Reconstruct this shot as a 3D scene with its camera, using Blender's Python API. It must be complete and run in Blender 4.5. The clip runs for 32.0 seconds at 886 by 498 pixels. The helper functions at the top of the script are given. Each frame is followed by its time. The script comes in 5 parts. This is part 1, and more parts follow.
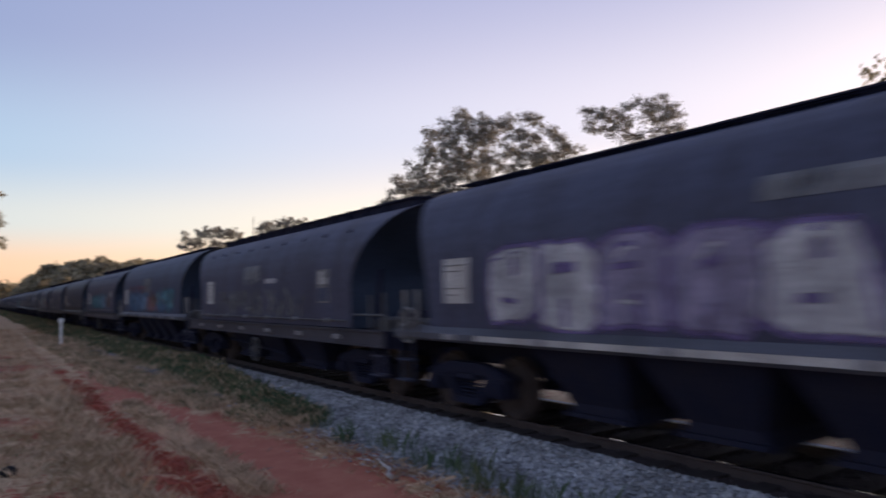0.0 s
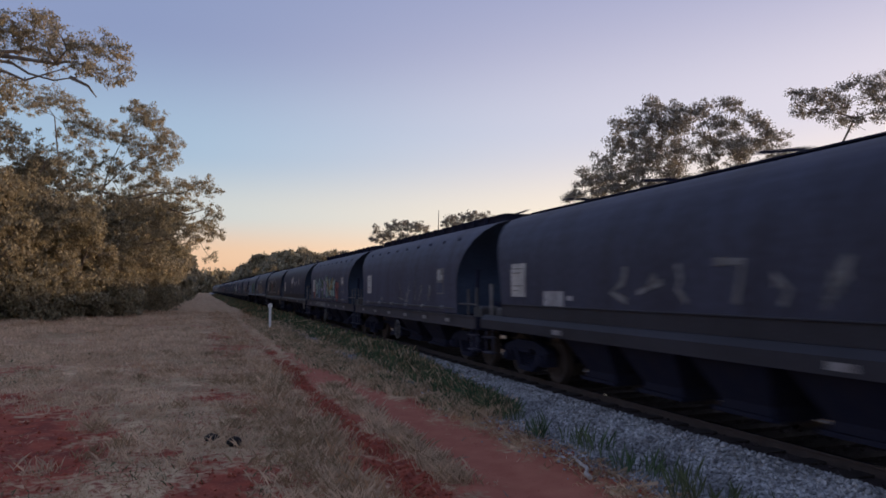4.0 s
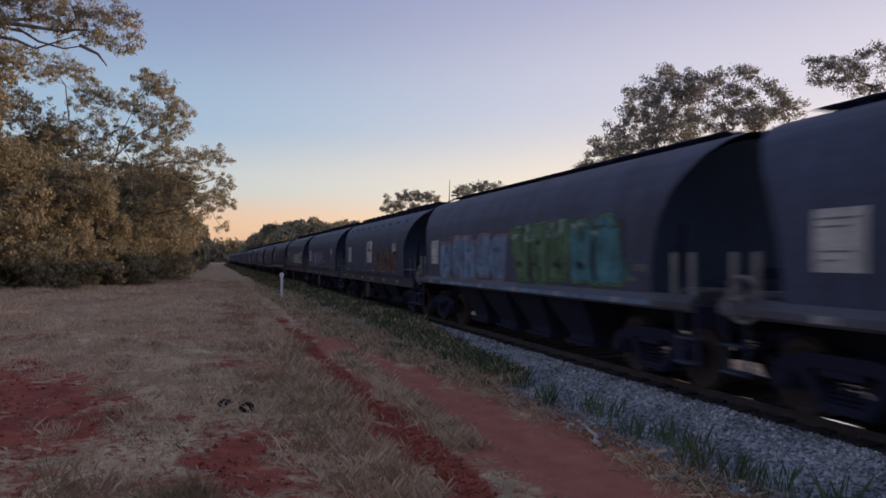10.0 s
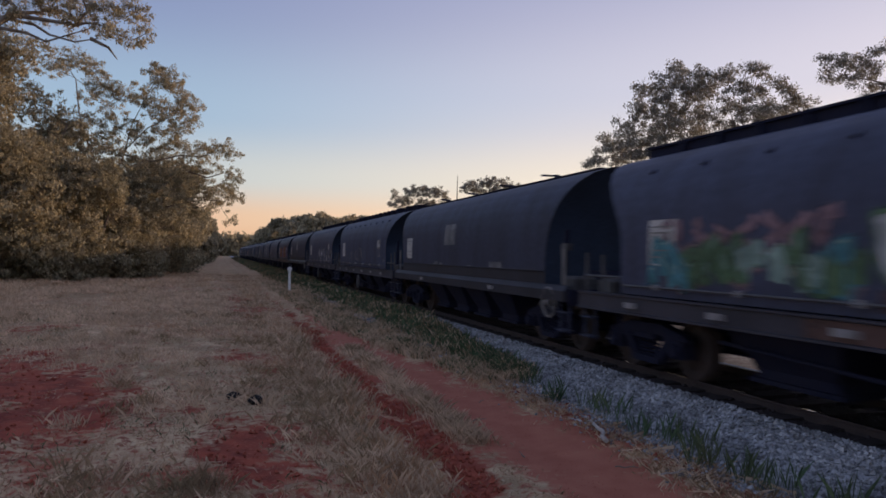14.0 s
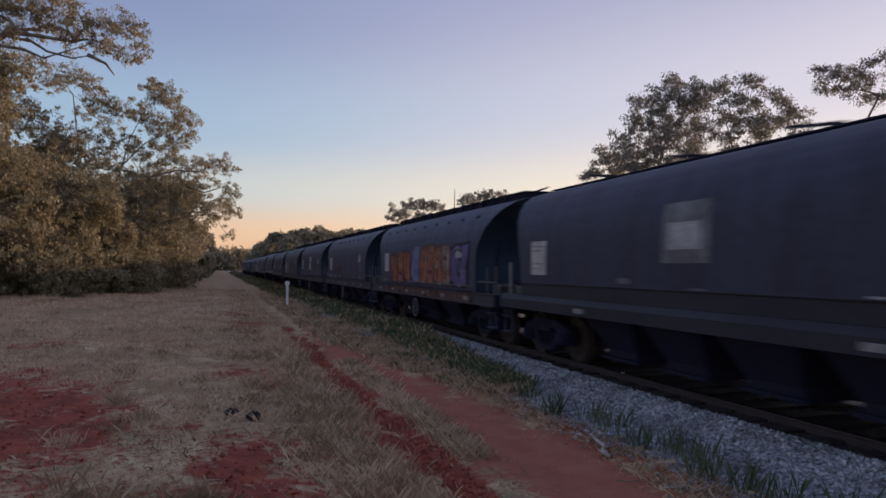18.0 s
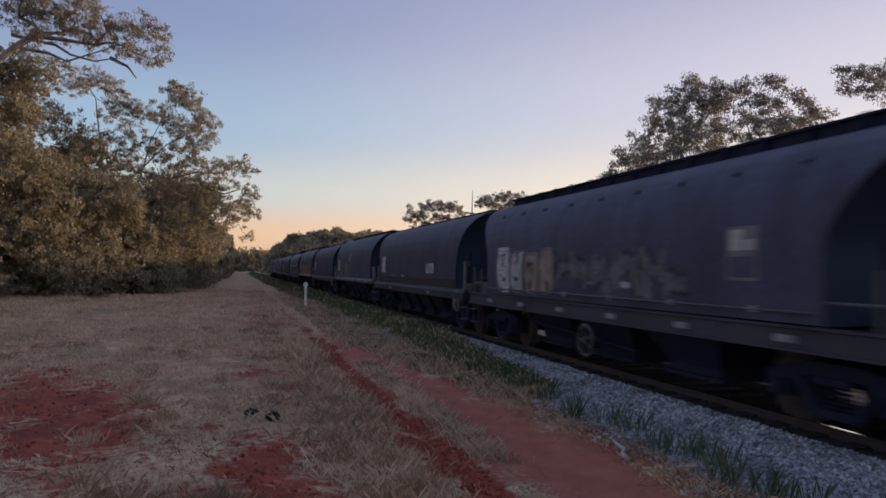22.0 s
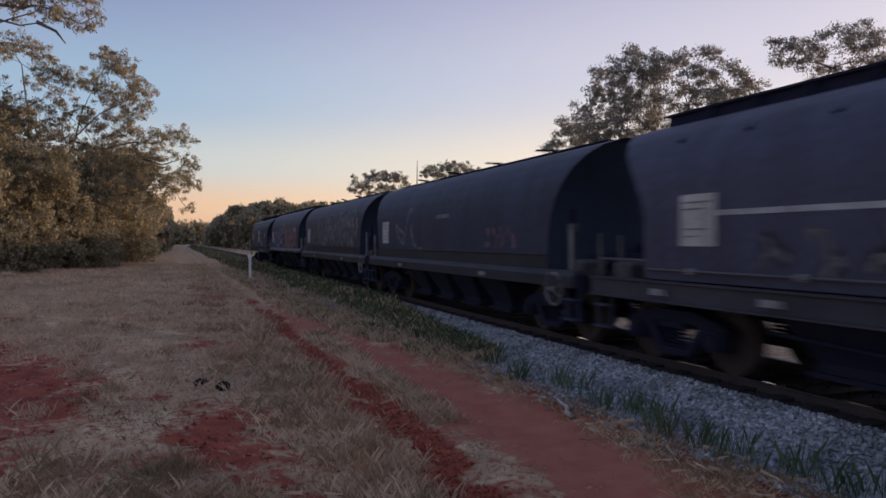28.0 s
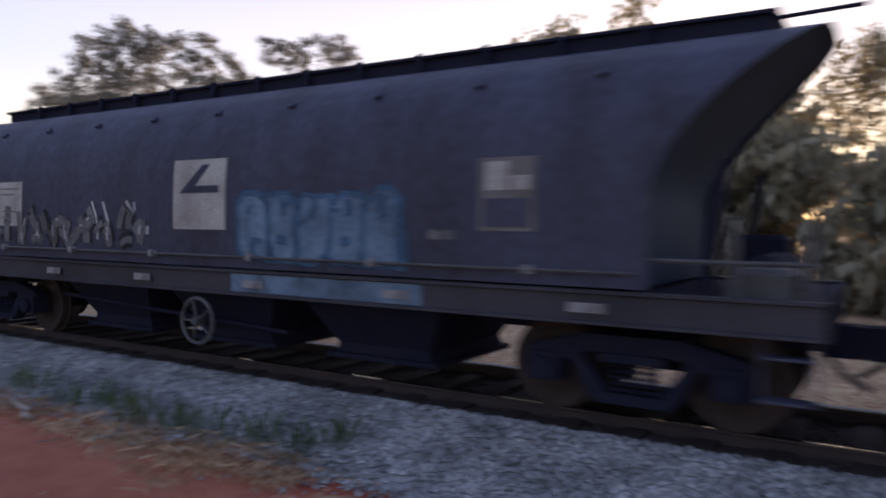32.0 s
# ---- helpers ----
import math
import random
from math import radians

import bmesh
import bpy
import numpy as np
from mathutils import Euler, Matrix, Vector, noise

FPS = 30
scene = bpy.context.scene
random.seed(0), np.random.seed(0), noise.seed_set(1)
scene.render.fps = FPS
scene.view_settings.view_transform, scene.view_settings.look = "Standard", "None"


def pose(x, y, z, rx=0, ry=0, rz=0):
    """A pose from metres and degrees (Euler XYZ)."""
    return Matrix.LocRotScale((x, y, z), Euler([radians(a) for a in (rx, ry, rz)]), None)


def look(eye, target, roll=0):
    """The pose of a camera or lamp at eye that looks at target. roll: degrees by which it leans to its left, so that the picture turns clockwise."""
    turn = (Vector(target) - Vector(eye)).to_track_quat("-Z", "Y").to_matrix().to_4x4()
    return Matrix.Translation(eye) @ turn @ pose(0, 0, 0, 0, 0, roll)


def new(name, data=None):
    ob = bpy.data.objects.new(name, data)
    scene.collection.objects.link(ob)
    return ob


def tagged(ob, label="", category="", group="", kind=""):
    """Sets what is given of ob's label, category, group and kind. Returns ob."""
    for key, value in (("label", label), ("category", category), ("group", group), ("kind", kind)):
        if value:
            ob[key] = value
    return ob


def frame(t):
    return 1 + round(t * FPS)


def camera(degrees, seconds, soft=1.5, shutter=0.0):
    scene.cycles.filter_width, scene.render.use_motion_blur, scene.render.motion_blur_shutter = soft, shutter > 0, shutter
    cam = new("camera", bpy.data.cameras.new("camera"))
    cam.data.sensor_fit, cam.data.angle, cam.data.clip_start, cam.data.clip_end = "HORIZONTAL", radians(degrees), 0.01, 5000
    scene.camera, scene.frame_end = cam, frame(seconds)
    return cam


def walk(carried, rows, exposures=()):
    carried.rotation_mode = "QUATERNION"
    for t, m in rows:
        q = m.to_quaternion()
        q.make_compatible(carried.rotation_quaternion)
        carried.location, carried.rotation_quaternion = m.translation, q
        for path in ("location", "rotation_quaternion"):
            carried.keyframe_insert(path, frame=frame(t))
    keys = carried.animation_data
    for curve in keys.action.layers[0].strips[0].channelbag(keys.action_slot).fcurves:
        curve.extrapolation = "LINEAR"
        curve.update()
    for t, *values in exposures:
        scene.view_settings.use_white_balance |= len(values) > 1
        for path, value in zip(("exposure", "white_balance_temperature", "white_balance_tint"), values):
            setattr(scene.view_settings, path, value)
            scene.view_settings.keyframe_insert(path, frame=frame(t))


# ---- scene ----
# The camera: a hand-held pan from one standing place.
cam = camera(63.06, 32.0, 1.65, 0.5)
ROWS = [  # seconds, x, y, z, yaw, pitch, roll
    (0.0, 0.153, -0.244, 2.381, -32.80, 3.42, 1.51),
    (0.5, 0.054, -0.178, 2.405, -25.93, 3.71, 1.55),
    (1.0, 0.018, -0.115, 2.384, -22.53, 3.53, 1.14),
    (1.5, 0.031, -0.047, 2.375, -20.64, 3.14, 0.59),
    (2.0, 0.011, -0.028, 2.363, -19.44, 2.82, 0.16),
    (2.5, 0.012, -0.013, 2.371, -18.97, 2.88, -0.02),
    (3.0, 0.028, -0.003, 2.384, -18.81, 3.01, 0.07),
    (3.5, 0.026, 0.001, 2.382, -18.71, 3.13, 0.18),
    (5.5, 0.009, -0.012, 2.387, -18.13, 3.03, -0.05),
    (6.0, 0.014, -0.005, 2.382, -18.03, 2.96, -0.14),
    (6.5, 0.007, -0.007, 2.380, -17.97, 2.91, -0.13),
    (7.0, 0.010, -0.009, 2.385, -17.95, 2.83, 0.02),
    (7.5, 0.013, -0.011, 2.385, -17.97, 2.65, 0.23),
    (8.0, 0.022, -0.023, 2.382, -17.98, 2.31, 0.41),
    (8.5, 0.022, -0.007, 2.365, -18.01, 1.83, 0.46),
    (9.0, 0.026, -0.004, 2.361, -18.00, 1.40, 0.40),
    (9.5, 0.032, 0.010, 2.356, -17.92, 1.06, 0.28),
    (10.0, 0.030, 0.019, 2.352, -17.74, 0.77, 0.01),
    (10.5, 0.023, 0.013, 2.347, -17.53, 0.59, -0.14),
    (11.0, 0.019, 0.015, 2.345, -17.28, 0.42, -0.29),
    (11.5, 0.007, 0.016, 2.341, -17.09, 0.31, -0.46),
    (12.0, 0.001, 0.004, 2.346, -16.86, 0.26, -0.53),
    (12.5, 0.003, 0.011, 2.345, -16.69, 0.25, -0.61),
    (13.0, 0.001, 0.003, 2.348, -16.65, 0.23, -0.69),
    (13.5, -0.010, 0.005, 2.348, -16.77, 0.28, -0.59),
    (14.0, 0.003, 0.002, 2.349, -17.17, 0.41, -0.45),
    (14.5, 0.016, 0.018, 2.349, -17.58, 0.59, -0.23),
    (16.5, -0.000, -0.001, 2.370, -17.88, 1.16, -0.01),
    (17.0, -0.007, -0.012, 2.371, -17.73, 1.26, -0.06),
    (17.5, -0.002, 0.026, 2.360, -17.55, 1.36, -0.09),
    (18.0, 0.001, 0.025, 2.360, -17.35, 1.44, -0.04),
    (18.5, -0.000, 0.032, 2.360, -17.17, 1.52, 0.07),
    (19.0, -0.001, 0.034, 2.355, -16.99, 1.61, 0.12),
    (19.5, 0.001, 0.033, 2.358, -16.77, 1.66, 0.12),
    (20.0, -0.006, 0.040, 2.361, -16.55, 1.66, 0.06),
    (20.5, -0.014, 0.024, 2.363, -16.33, 1.66, 0.01),
    (21.0, -0.023, 0.027, 2.363, -16.19, 1.64, -0.07),
    (21.5, -0.020, 0.025, 2.364, -16.06, 1.60, -0.17),
    (22.0, -0.019, 0.033, 2.363, -15.97, 1.56, -0.21),
    (22.5, -0.018, 0.019, 2.361, -15.86, 1.53, -0.18),
    (23.0, -0.015, 0.028, 2.359, -15.73, 1.52, -0.11),
    (23.5, -0.020, 0.018, 2.368, -15.56, 1.50, -0.01),
    (24.0, -0.022, 0.023, 2.364, -15.42, 1.52, 0.08),
    (24.5, -0.019, 0.042, 2.354, -15.37, 1.48, 0.12),
    (26.5, -0.067, -0.030, 2.338, -17.56, -0.13, 0.73),
    (27.0, -0.082, -0.080, 2.335, -18.50, -0.46, 0.74),
    (27.5, -0.103, -0.105, 2.331, -19.54, -0.70, 0.63),
    (28.0, -0.108, -0.114, 2.323, -20.30, -0.79, 0.43),
    (28.5, -0.114, -0.148, 2.314, -21.00, -0.80, 0.21),
    (29.0, -0.110, -0.145, 2.306, -21.80, -0.77, -0.13),
    (29.5, -0.107, -0.130, 2.298, -23.13, -0.81, -0.58),
    (30.0, -0.108, -0.154, 2.283, -25.88, -0.99, -1.22),
    (30.5, -0.094, -0.169, 2.293, -30.14, -1.41, -1.73),
    (31.0, -0.059, -0.205, 2.286, -36.59, -1.76, -1.85),
    (31.5, 0.026, -0.235, 2.287, -44.42, -1.99, -1.58),
    (32.0, 0.133, -0.244, 2.251, -58.48, -1.72, -0.63),
]
EXPOSURES = [(0.0, 0.36), (0.5, 0.2), (0.9, 0.12), (1.5, 0.1), (3.0, 0.1), (12.0, 0.05), (29.5, 0.05), (31.0, 0.02), (31.5, 0.2), (32.0, 0.6)]
walk(cam, [(t, pose(x, y, z, 90 + pitch, roll, yaw)) for t, x, y, z, yaw, pitch, roll in ROWS], EXPOSURES)

# ---- light ----
SUN_AZ, SUN_EL = 75.0, 7.0          # degrees from the far end of the line towards the train's far side, and above the horizon
world = bpy.data.worlds.new("dusk_sky")
scene.world = world
world.use_nodes = True
wn, wl = world.node_tree.nodes, world.node_tree.links
wn.clear()
sky = wn.new("ShaderNodeTexSky")
sky.sky_type = "NISHITA"
sky.sun_disc = False
sky.sun_elevation = radians(SUN_EL)
sky.sun_rotation = radians(SUN_AZ)
sky.altitude = 200
sky.air_density, sky.dust_density, sky.ozone_density = 1.0, 1.5, 1.0
bg = wn.new("ShaderNodeBackground")
bg.inputs["Strength"].default_value = 0.12
tint = wn.new("ShaderNodeMix")
tint.data_type = "RGBA"
tint.inputs["Factor"].default_value = 0.85
wl.new(sky.outputs["Color"], tint.inputs["A"])


def world_node(kind, **values):
    n = wn.new(kind)
    for k, v in values.items():
        n.inputs[int(k[1:])].default_value = v
    return n


# Dusk colours by height over the horizon, warmer and paler towards the sun.
place = wn.new("ShaderNodeTexCoord")
split = wn.new("ShaderNodeSeparateXYZ")
wl.new(place.outputs["Generated"], split.inputs[0])


def by_height(stops):
    r = wn.new("ShaderNodeValToRGB")
    r.color_ramp.interpolation = "EASE"
    while len(r.color_ramp.elements) < len(stops):
        r.color_ramp.elements.new(0.5)
    for e, (p, c) in zip(r.color_ramp.elements, stops):
        e.position, e.color = p, (*c, 1)
    wl.new(split.outputs["Z"], r.inputs["Fac"])
    return r.outputs["Color"]


away = by_height([(0.0, (0.80, 0.44, 0.27)), (0.045, (0.86, 0.56, 0.385)), (0.10, (0.60, 0.65, 0.67)), (0.18, (0.38, 0.525, 0.70)), (0.33, (0.27, 0.33, 0.55)), (1.0, (0.25, 0.30, 0.50))])
sunny = by_height([(0.0, (1.3, 0.85, 0.50)), (0.08, (1.15, 0.92, 0.72)), (0.22, (0.75, 0.69, 0.81)), (0.42, (0.43, 0.425, 0.63)), (0.7, (0.32, 0.35, 0.56)), (1.0, (0.25, 0.30, 0.50))])
dot = wn.new("ShaderNodeVectorMath")
dot.operation = "DOT_PRODUCT"
dot.inputs[1].default_value = (math.sin(radians(SUN_AZ)), math.cos(radians(SUN_AZ)), 0.05)
wl.new(place.outputs["Generated"], dot.inputs[0])
near = wn.new("ShaderNodeMapRange")
near.interpolation_type = "SMOOTHSTEP"
near.inputs["From Min"].default_value, near.inputs["From Max"].default_value = 0.1, 1.0
wl.new(dot.outputs["Value"], near.inputs["Value"])
dusk = wn.new("ShaderNodeMix")
dusk.data_type = "RGBA"
wl.new(near.outputs["Result"], dusk.inputs["Factor"])
wl.new(away, dusk.inputs["A"])
wl.new(sunny, dusk.inputs["B"])
up = wn.new("ShaderNodeVectorMath")
up.operation = "SCALE"
up.inputs["Scale"].default_value = 8.3
wl.new(dusk.outputs["Result"], up.inputs[0])
wl.new(up.outputs["Vector"], tint.inputs["B"])
wo = wn.new("ShaderNodeOutputWorld")
wl.new(tint.outputs["Result"], bg.inputs["Color"])
wl.new(bg.outputs["Background"], wo.inputs["Surface"])

sun = new("sun", bpy.data.lights.new("sun", "SUN"))
sun.data.energy, sun.data.angle, sun.data.color = 3.2, radians(1.0), (1.0, 0.68, 0.42)
sun.matrix_basis = look((0, 0, 0), (-math.sin(radians(SUN_AZ)) * math.cos(radians(SUN_EL)), -math.cos(radians(SUN_AZ)) * math.cos(radians(SUN_EL)), -math.sin(radians(SUN_EL))))

# ---- materials ----
MATS = {}


def material(name, colour, rough=0.8, metal=0.0, spots=None, scale=1.5, amount=0.5, fine=40.0, bump=0.2, rnd=0.0, streak=None, spec=0.3, dist=0.01):
    """A surface with two scales of variation. spots: the second colour; streak: stretch of the large noise along z."""
    if name in MATS:
        return MATS[name]
    m = bpy.data.materials.new(name)
    m.use_nodes = True
    n, l = m.node_tree.nodes, m.node_tree.links
    p = n["Principled BSDF"]
    p.inputs["Roughness"].default_value, p.inputs["Metallic"].default_value = rough, metal
    p.inputs["Specular IOR Level"].default_value = spec
    tc = n.new("ShaderNodeTexCoord")
    mp = n.new("ShaderNodeMapping")
    l.new(tc.outputs["Object"], mp.inputs["Vector"])
    if streak:
        mp.inputs["Scale"].default_value = (1, 1, streak)
    big = n.new("ShaderNodeTexNoise")
    big.inputs["Scale"].default_value, big.inputs["Detail"].default_value = scale, 6
    l.new(mp.outputs["Vector"], big.inputs["Vector"])
    small = n.new("ShaderNodeTexNoise")
    small.inputs["Scale"].default_value, small.inputs["Detail"].default_value = fine, 4
    l.new(tc.outputs["Object"], small.inputs["Vector"])
    ramp = n.new("ShaderNodeValToRGB")
    ramp.color_ramp.elements[0].position, ramp.color_ramp.elements[1].position = 0.5 - 0.25 * amount, 0.5 + 0.25 * (1.3 - amount)
    mix = n.new("ShaderNodeMix")
    mix.data_type = "RGBA"
    mix.inputs["A"].default_value = (*colour, 1)
    mix.inputs["B"].default_value = (*(spots or [c * 0.7 for c in colour]), 1)
    l.new(big.outputs["Fac"], ramp.inputs["Fac"])
    l.new(ramp.outputs["Color"], mix.inputs["Factor"])
    mul = n.new("ShaderNodeMix")
    mul.data_type, mul.blend_type = "RGBA", "MULTIPLY"
    mul.inputs["Factor"].default_value = 0.6
    grey = n.new("ShaderNodeMapRange")
    grey.inputs["From Min"].default_value, grey.inputs["From Max"].default_value = 0.25, 0.75
    grey.inputs["To Min"].default_value, grey.inputs["To Max"].default_value = 0.55, 1.35
    l.new(small.outputs["Fac"], grey.inputs["Value"])
    l.new(mix.outputs["Result"], mul.inputs["A"])
    l.new(grey.outputs["Result"], mul.inputs["B"])
    out = mul.outputs["Result"]
    if rnd:
        info = n.new("ShaderNodeNewGeometry")
        mr = n.new("ShaderNodeMapRange")
        mr.inputs["To Min"].default_value, mr.inputs["To Max"].default_value = 1 - rnd, 1 + rnd
        l.new(info.outputs["Random Per Island"], mr.inputs["Value"])
        mm = n.new("ShaderNodeMix")
        mm.data_type, mm.blend_type = "RGBA", "MULTIPLY"
        mm.inputs["Factor"].default_value = 1
        l.new(out, mm.inputs["A"])
        l.new(mr.outputs["Result"], mm.inputs["B"])
        out = mm.outputs["Result"]
    l.new(out, p.inputs["Base Color"])
    if bump:
        b = n.new("ShaderNodeBump")
        b.inputs["Strength"].default_value, b.inputs["Distance"].default_value = bump, dist
        l.new(small.outputs["Fac"], b.inputs["Height"])
        l.new(b.outputs["Normal"], p.inputs["Normal"])
    MATS[name] = m
    return m


# ---- mesh helpers ----
class Mesh:
    """Plain lists of points and faces, made into one mesh."""

    def __init__(self):
        self.v, self.f, self.smooth = [], [], False

    def box(self, x0, y0, z0, x1, y1, z1):
        b = len(self.v)
        self.v += [(x0, y0, z0), (x1, y0, z0), (x1, y1, z0), (x0, y1, z0), (x0, y0, z1), (x1, y0, z1), (x1, y1, z1), (x0, y1, z1)]
        self.f += [(b, b + 3, b + 2, b + 1), (b + 4, b + 5, b + 6, b + 7), (b, b + 1, b + 5, b + 4), (b + 1, b + 2, b + 6, b + 5), (b + 2, b + 3, b + 7, b + 6), (b + 3, b, b + 4, b + 7)]
        return self

    def rings(self, rings, closed=True, caps=True):
        """Joins rings of the same number of points."""
        b, n = len(self.v), len(rings[0])
        for r in rings:
            self.v += [tuple(p) for p in r]
        for i in range(len(rings) - 1):
            for j in range(n if closed else n - 1):
                k = (j + 1) % n
                self.f.append((b + i * n + j, b + i * n + k, b + (i + 1) * n + k, b + (i + 1) * n + j))
        if caps:
            self.f.append(tuple(range(b + n - 1, b - 1, -1)))
            self.f.append(tuple(b + (len(rings) - 1) * n + j for j in range(n)))
        return self

    def tube(self, points, radii, sides=6):
        """A tapered tube along points."""
        pts = [Vector(p) for p in points]
        if not hasattr(radii, "__len__"):
            radii = [radii] * len(pts)
        rings = []
        for i, p in enumerate(pts):
            d = (pts[min(i + 1, len(pts) - 1)] - pts[max(i - 1, 0)]).normalized()
            a = d.cross(Vector((0, 0, 1)) if abs(d.z) < 0.9 else Vector((1, 0, 0))).normalized()
            c = d.cross(a)
            rings.append([p + (a * math.cos(2 * math.pi * j / sides) + c * math.sin(2 * math.pi * j / sides)) * radii[i] for j in range(sides)])
        return self.rings(rings)

    def lathe(self, prof, centre, axis="x", sides=20):
        """Turns (radius, offset) about an axis through centre."""
        rings = []
        for r, o in prof:
            ring = []
            for j in range(sides):
                a = 2 * math.pi * j / sides
                q = (o, r * math.cos(a), r * math.sin(a)) if axis == "x" else (r * math.cos(a), r * math.sin(a), o)
                ring.append([centre[k] + q[k] for k in range(3)])
            rings.append(ring)
        return self.rings(rings)

    def prism(self, poly, x0, x1):
        """A (y, z) outline pushed from x0 to x1."""
        return self.rings([[(x0, y, z) for y, z in poly], [(x1, y, z) for y, z in poly]])

    def data(self, name, mat, smooth=None):
        me = bpy.data.meshes.new(name)
        me.from_pydata(self.v, [], self.f)
        me.materials.append(mat)
        if smooth if smooth is not None else self.smooth:
            me.shade_smooth()
        me.update()
        return me


def part(name, data, parent, label="", at=None):
    ob = new(name, data)
    ob.parent = parent
    if at is not None:
        ob.matrix_basis = at
    if label:
        ob["label"] = label
    return ob


def let_through(m, share):
    """Thin leaves let some light through."""
    n, l = m.node_tree.nodes, m.node_tree.links
    p, out = n["Principled BSDF"], n["Material Output"]
    t = n.new("ShaderNodeBsdfTranslucent")
    l.new(p.inputs["Base Color"].links[0].from_socket, t.inputs["Color"])
    x = n.new("ShaderNodeMixShader")
    x.inputs["Fac"].default_value = share
    l.new(p.outputs["BSDF"], x.inputs[1])
    l.new(t.outputs["BSDF"], x.inputs[2])
    l.new(x.outputs["Shader"], out.inputs["Surface"])


DIRT = material("red_earth", (0.36, 0.095, 0.058), 0.95, spots=(0.24, 0.062, 0.042), scale=1.2, fine=30, bump=0.5, spec=0.1)
STEEL = material("dark_grimy_paint", (0.059, 0.065, 0.097), 0.58, spots=(0.039, 0.039, 0.056), scale=1.7, fine=9, bump=0.05, streak=0.22, spec=0.25)


def vary_by_object(m, low, high):
    """Each wagon's paint has faded to its own shade."""
    n, l = m.node_tree.nodes, m.node_tree.links
    p = n["Principled BSDF"]
    old = p.inputs["Base Color"].links[0].from_socket
    info = n.new("ShaderNodeObjectInfo")
    r = n.new("ShaderNodeValToRGB")
    r.color_ramp.elements[0].color, r.color_ramp.elements[1].color = (*low, 1), (*high, 1)
    l.new(info.outputs["Random"], r.inputs["Fac"])
    x = n.new("ShaderNodeMix")
    x.data_type, x.blend_type = "RGBA", "MULTIPLY"
    x.inputs["Factor"].default_value = 1
    l.new(old, x.inputs["A"])
    l.new(r.outputs["Color"], x.inputs["B"])
    l.new(x.outputs["Result"], p.inputs["Base Color"])


DEEP = material("sooty_dark_paint", (0.047, 0.051, 0.077), 0.58, spots=(0.031, 0.031, 0.045), scale=1.7, fine=9, bump=0.05, streak=0.22, spec=0.25)
vary_by_object(STEEL, (0.85, 0.95, 1.12), (1.15, 1.06, 1.14))
BLACK = material("black_running_gear", (0.018, 0.02, 0.042), 0.85, spots=(0.025, 0.025, 0.042), scale=3, fine=40, bump=0.2, spec=0.12)
ENDM = material("blue_grey_end_paint", (0.04, 0.06, 0.105), 0.6, spots=(0.029, 0.043, 0.07), scale=1, fine=20, bump=0.1)
WHITE = material("white_enamel", (0.82, 0.81, 0.8), 0.5, spots=(0.7, 0.68, 0.66), scale=3, fine=30, bump=0.05)
PALE = material("weathered_white_paint", (0.5, 0.48, 0.46), 0.7, spots=(0.3, 0.28, 0.27), scale=2, fine=30, bump=0.1)
GREYP = material("weathered_grey_paint", (0.2, 0.19, 0.19), 0.7, spots=(0.12, 0.11, 0.11), scale=2, fine=30, bump=0.1)
RAILM = material("polished_rail_steel", (0.72, 0.7, 0.68), 0.07, 1.0, scale=2, fine=60, bump=0.01)
RUST = material("rusty_steel", (0.06, 0.044, 0.042), 0.85, scale=3, fine=60, bump=0.3)
WOOD = material("dark_sleeper_timber", (0.045, 0.034, 0.033), 0.9, scale=3, fine=50, bump=0.4)
BALLAST = material("grey_ballast", (0.36, 0.36, 0.375), 0.9, spots=(0.19, 0.19, 0.2), scale=2, fine=18, bump=1.0, rnd=0.5, dist=0.04)
BARK = material("eucalypt_bark", (0.16, 0.125, 0.1), 0.9, spots=(0.28, 0.24, 0.2), scale=1.5, fine=12, bump=0.5, streak=0.3)
LEAF = material("eucalypt_leaves", (0.42, 0.355, 0.235), 0.42, spots=(0.26, 0.24, 0.165), scale=0.4, fine=3, bump=0, rnd=0.45)
LEAF2 = material("dark_far_leaves", (0.35, 0.30, 0.2), 0.6, spots=(0.25, 0.225, 0.15), scale=0.3, fine=2, bump=0, rnd=0.45)
LEAF3 = material("grey_green_leaves", (0.30, 0.275, 0.225), 0.5, spots=(0.21, 0.195, 0.165), scale=0.4, fine=3, bump=0, rnd=0.35)
STRAW = material("dry_grass", (0.56, 0.345, 0.205), 0.9, spots=(0.26, 0.18, 0.11), scale=0.7, fine=3, bump=0, rnd=0.22)
GREEN = material("green_grass", (0.075, 0.125, 0.065), 0.8, spots=(0.13, 0.145, 0.075), scale=0.8, fine=3, bump=0, rnd=0.4)
vary_by_object(DEEP, (0.85, 0.95, 1.1), (1.15, 1.06, 1.14))
# ballast between the rails, darker and browner than the grey shoulders
DARKBED = material("dark_brown_ballast", (0.062, 0.046, 0.048), 0.95, spots=(0.034, 0.027, 0.026), scale=2, fine=16, bump=1.0, dist=0.04)
for m, share in ((LEAF, 0.5), (LEAF2, 0.3), (LEAF3, 0.3), (STRAW, 0.3), (GREEN, 0.3)):
    let_through(m, share)

# ---- ground ----
TRACK_X, RAIL_Z = 7.85, 0.42


def lane(x, y):
    """1 on the smooth driven lane, 0 off it."""
    far = max(0.0, y - 10.5)
    middle = 3.8 - 0.06 * min(far, 8) + 0.1 * noise.noise((3.3, y * 0.35, 2))
    return 1 - abs(x - middle) / (1.08 - 0.5 * min(1, far / 11)) - 0.5 * max(0.0, (y - 18) / 10)


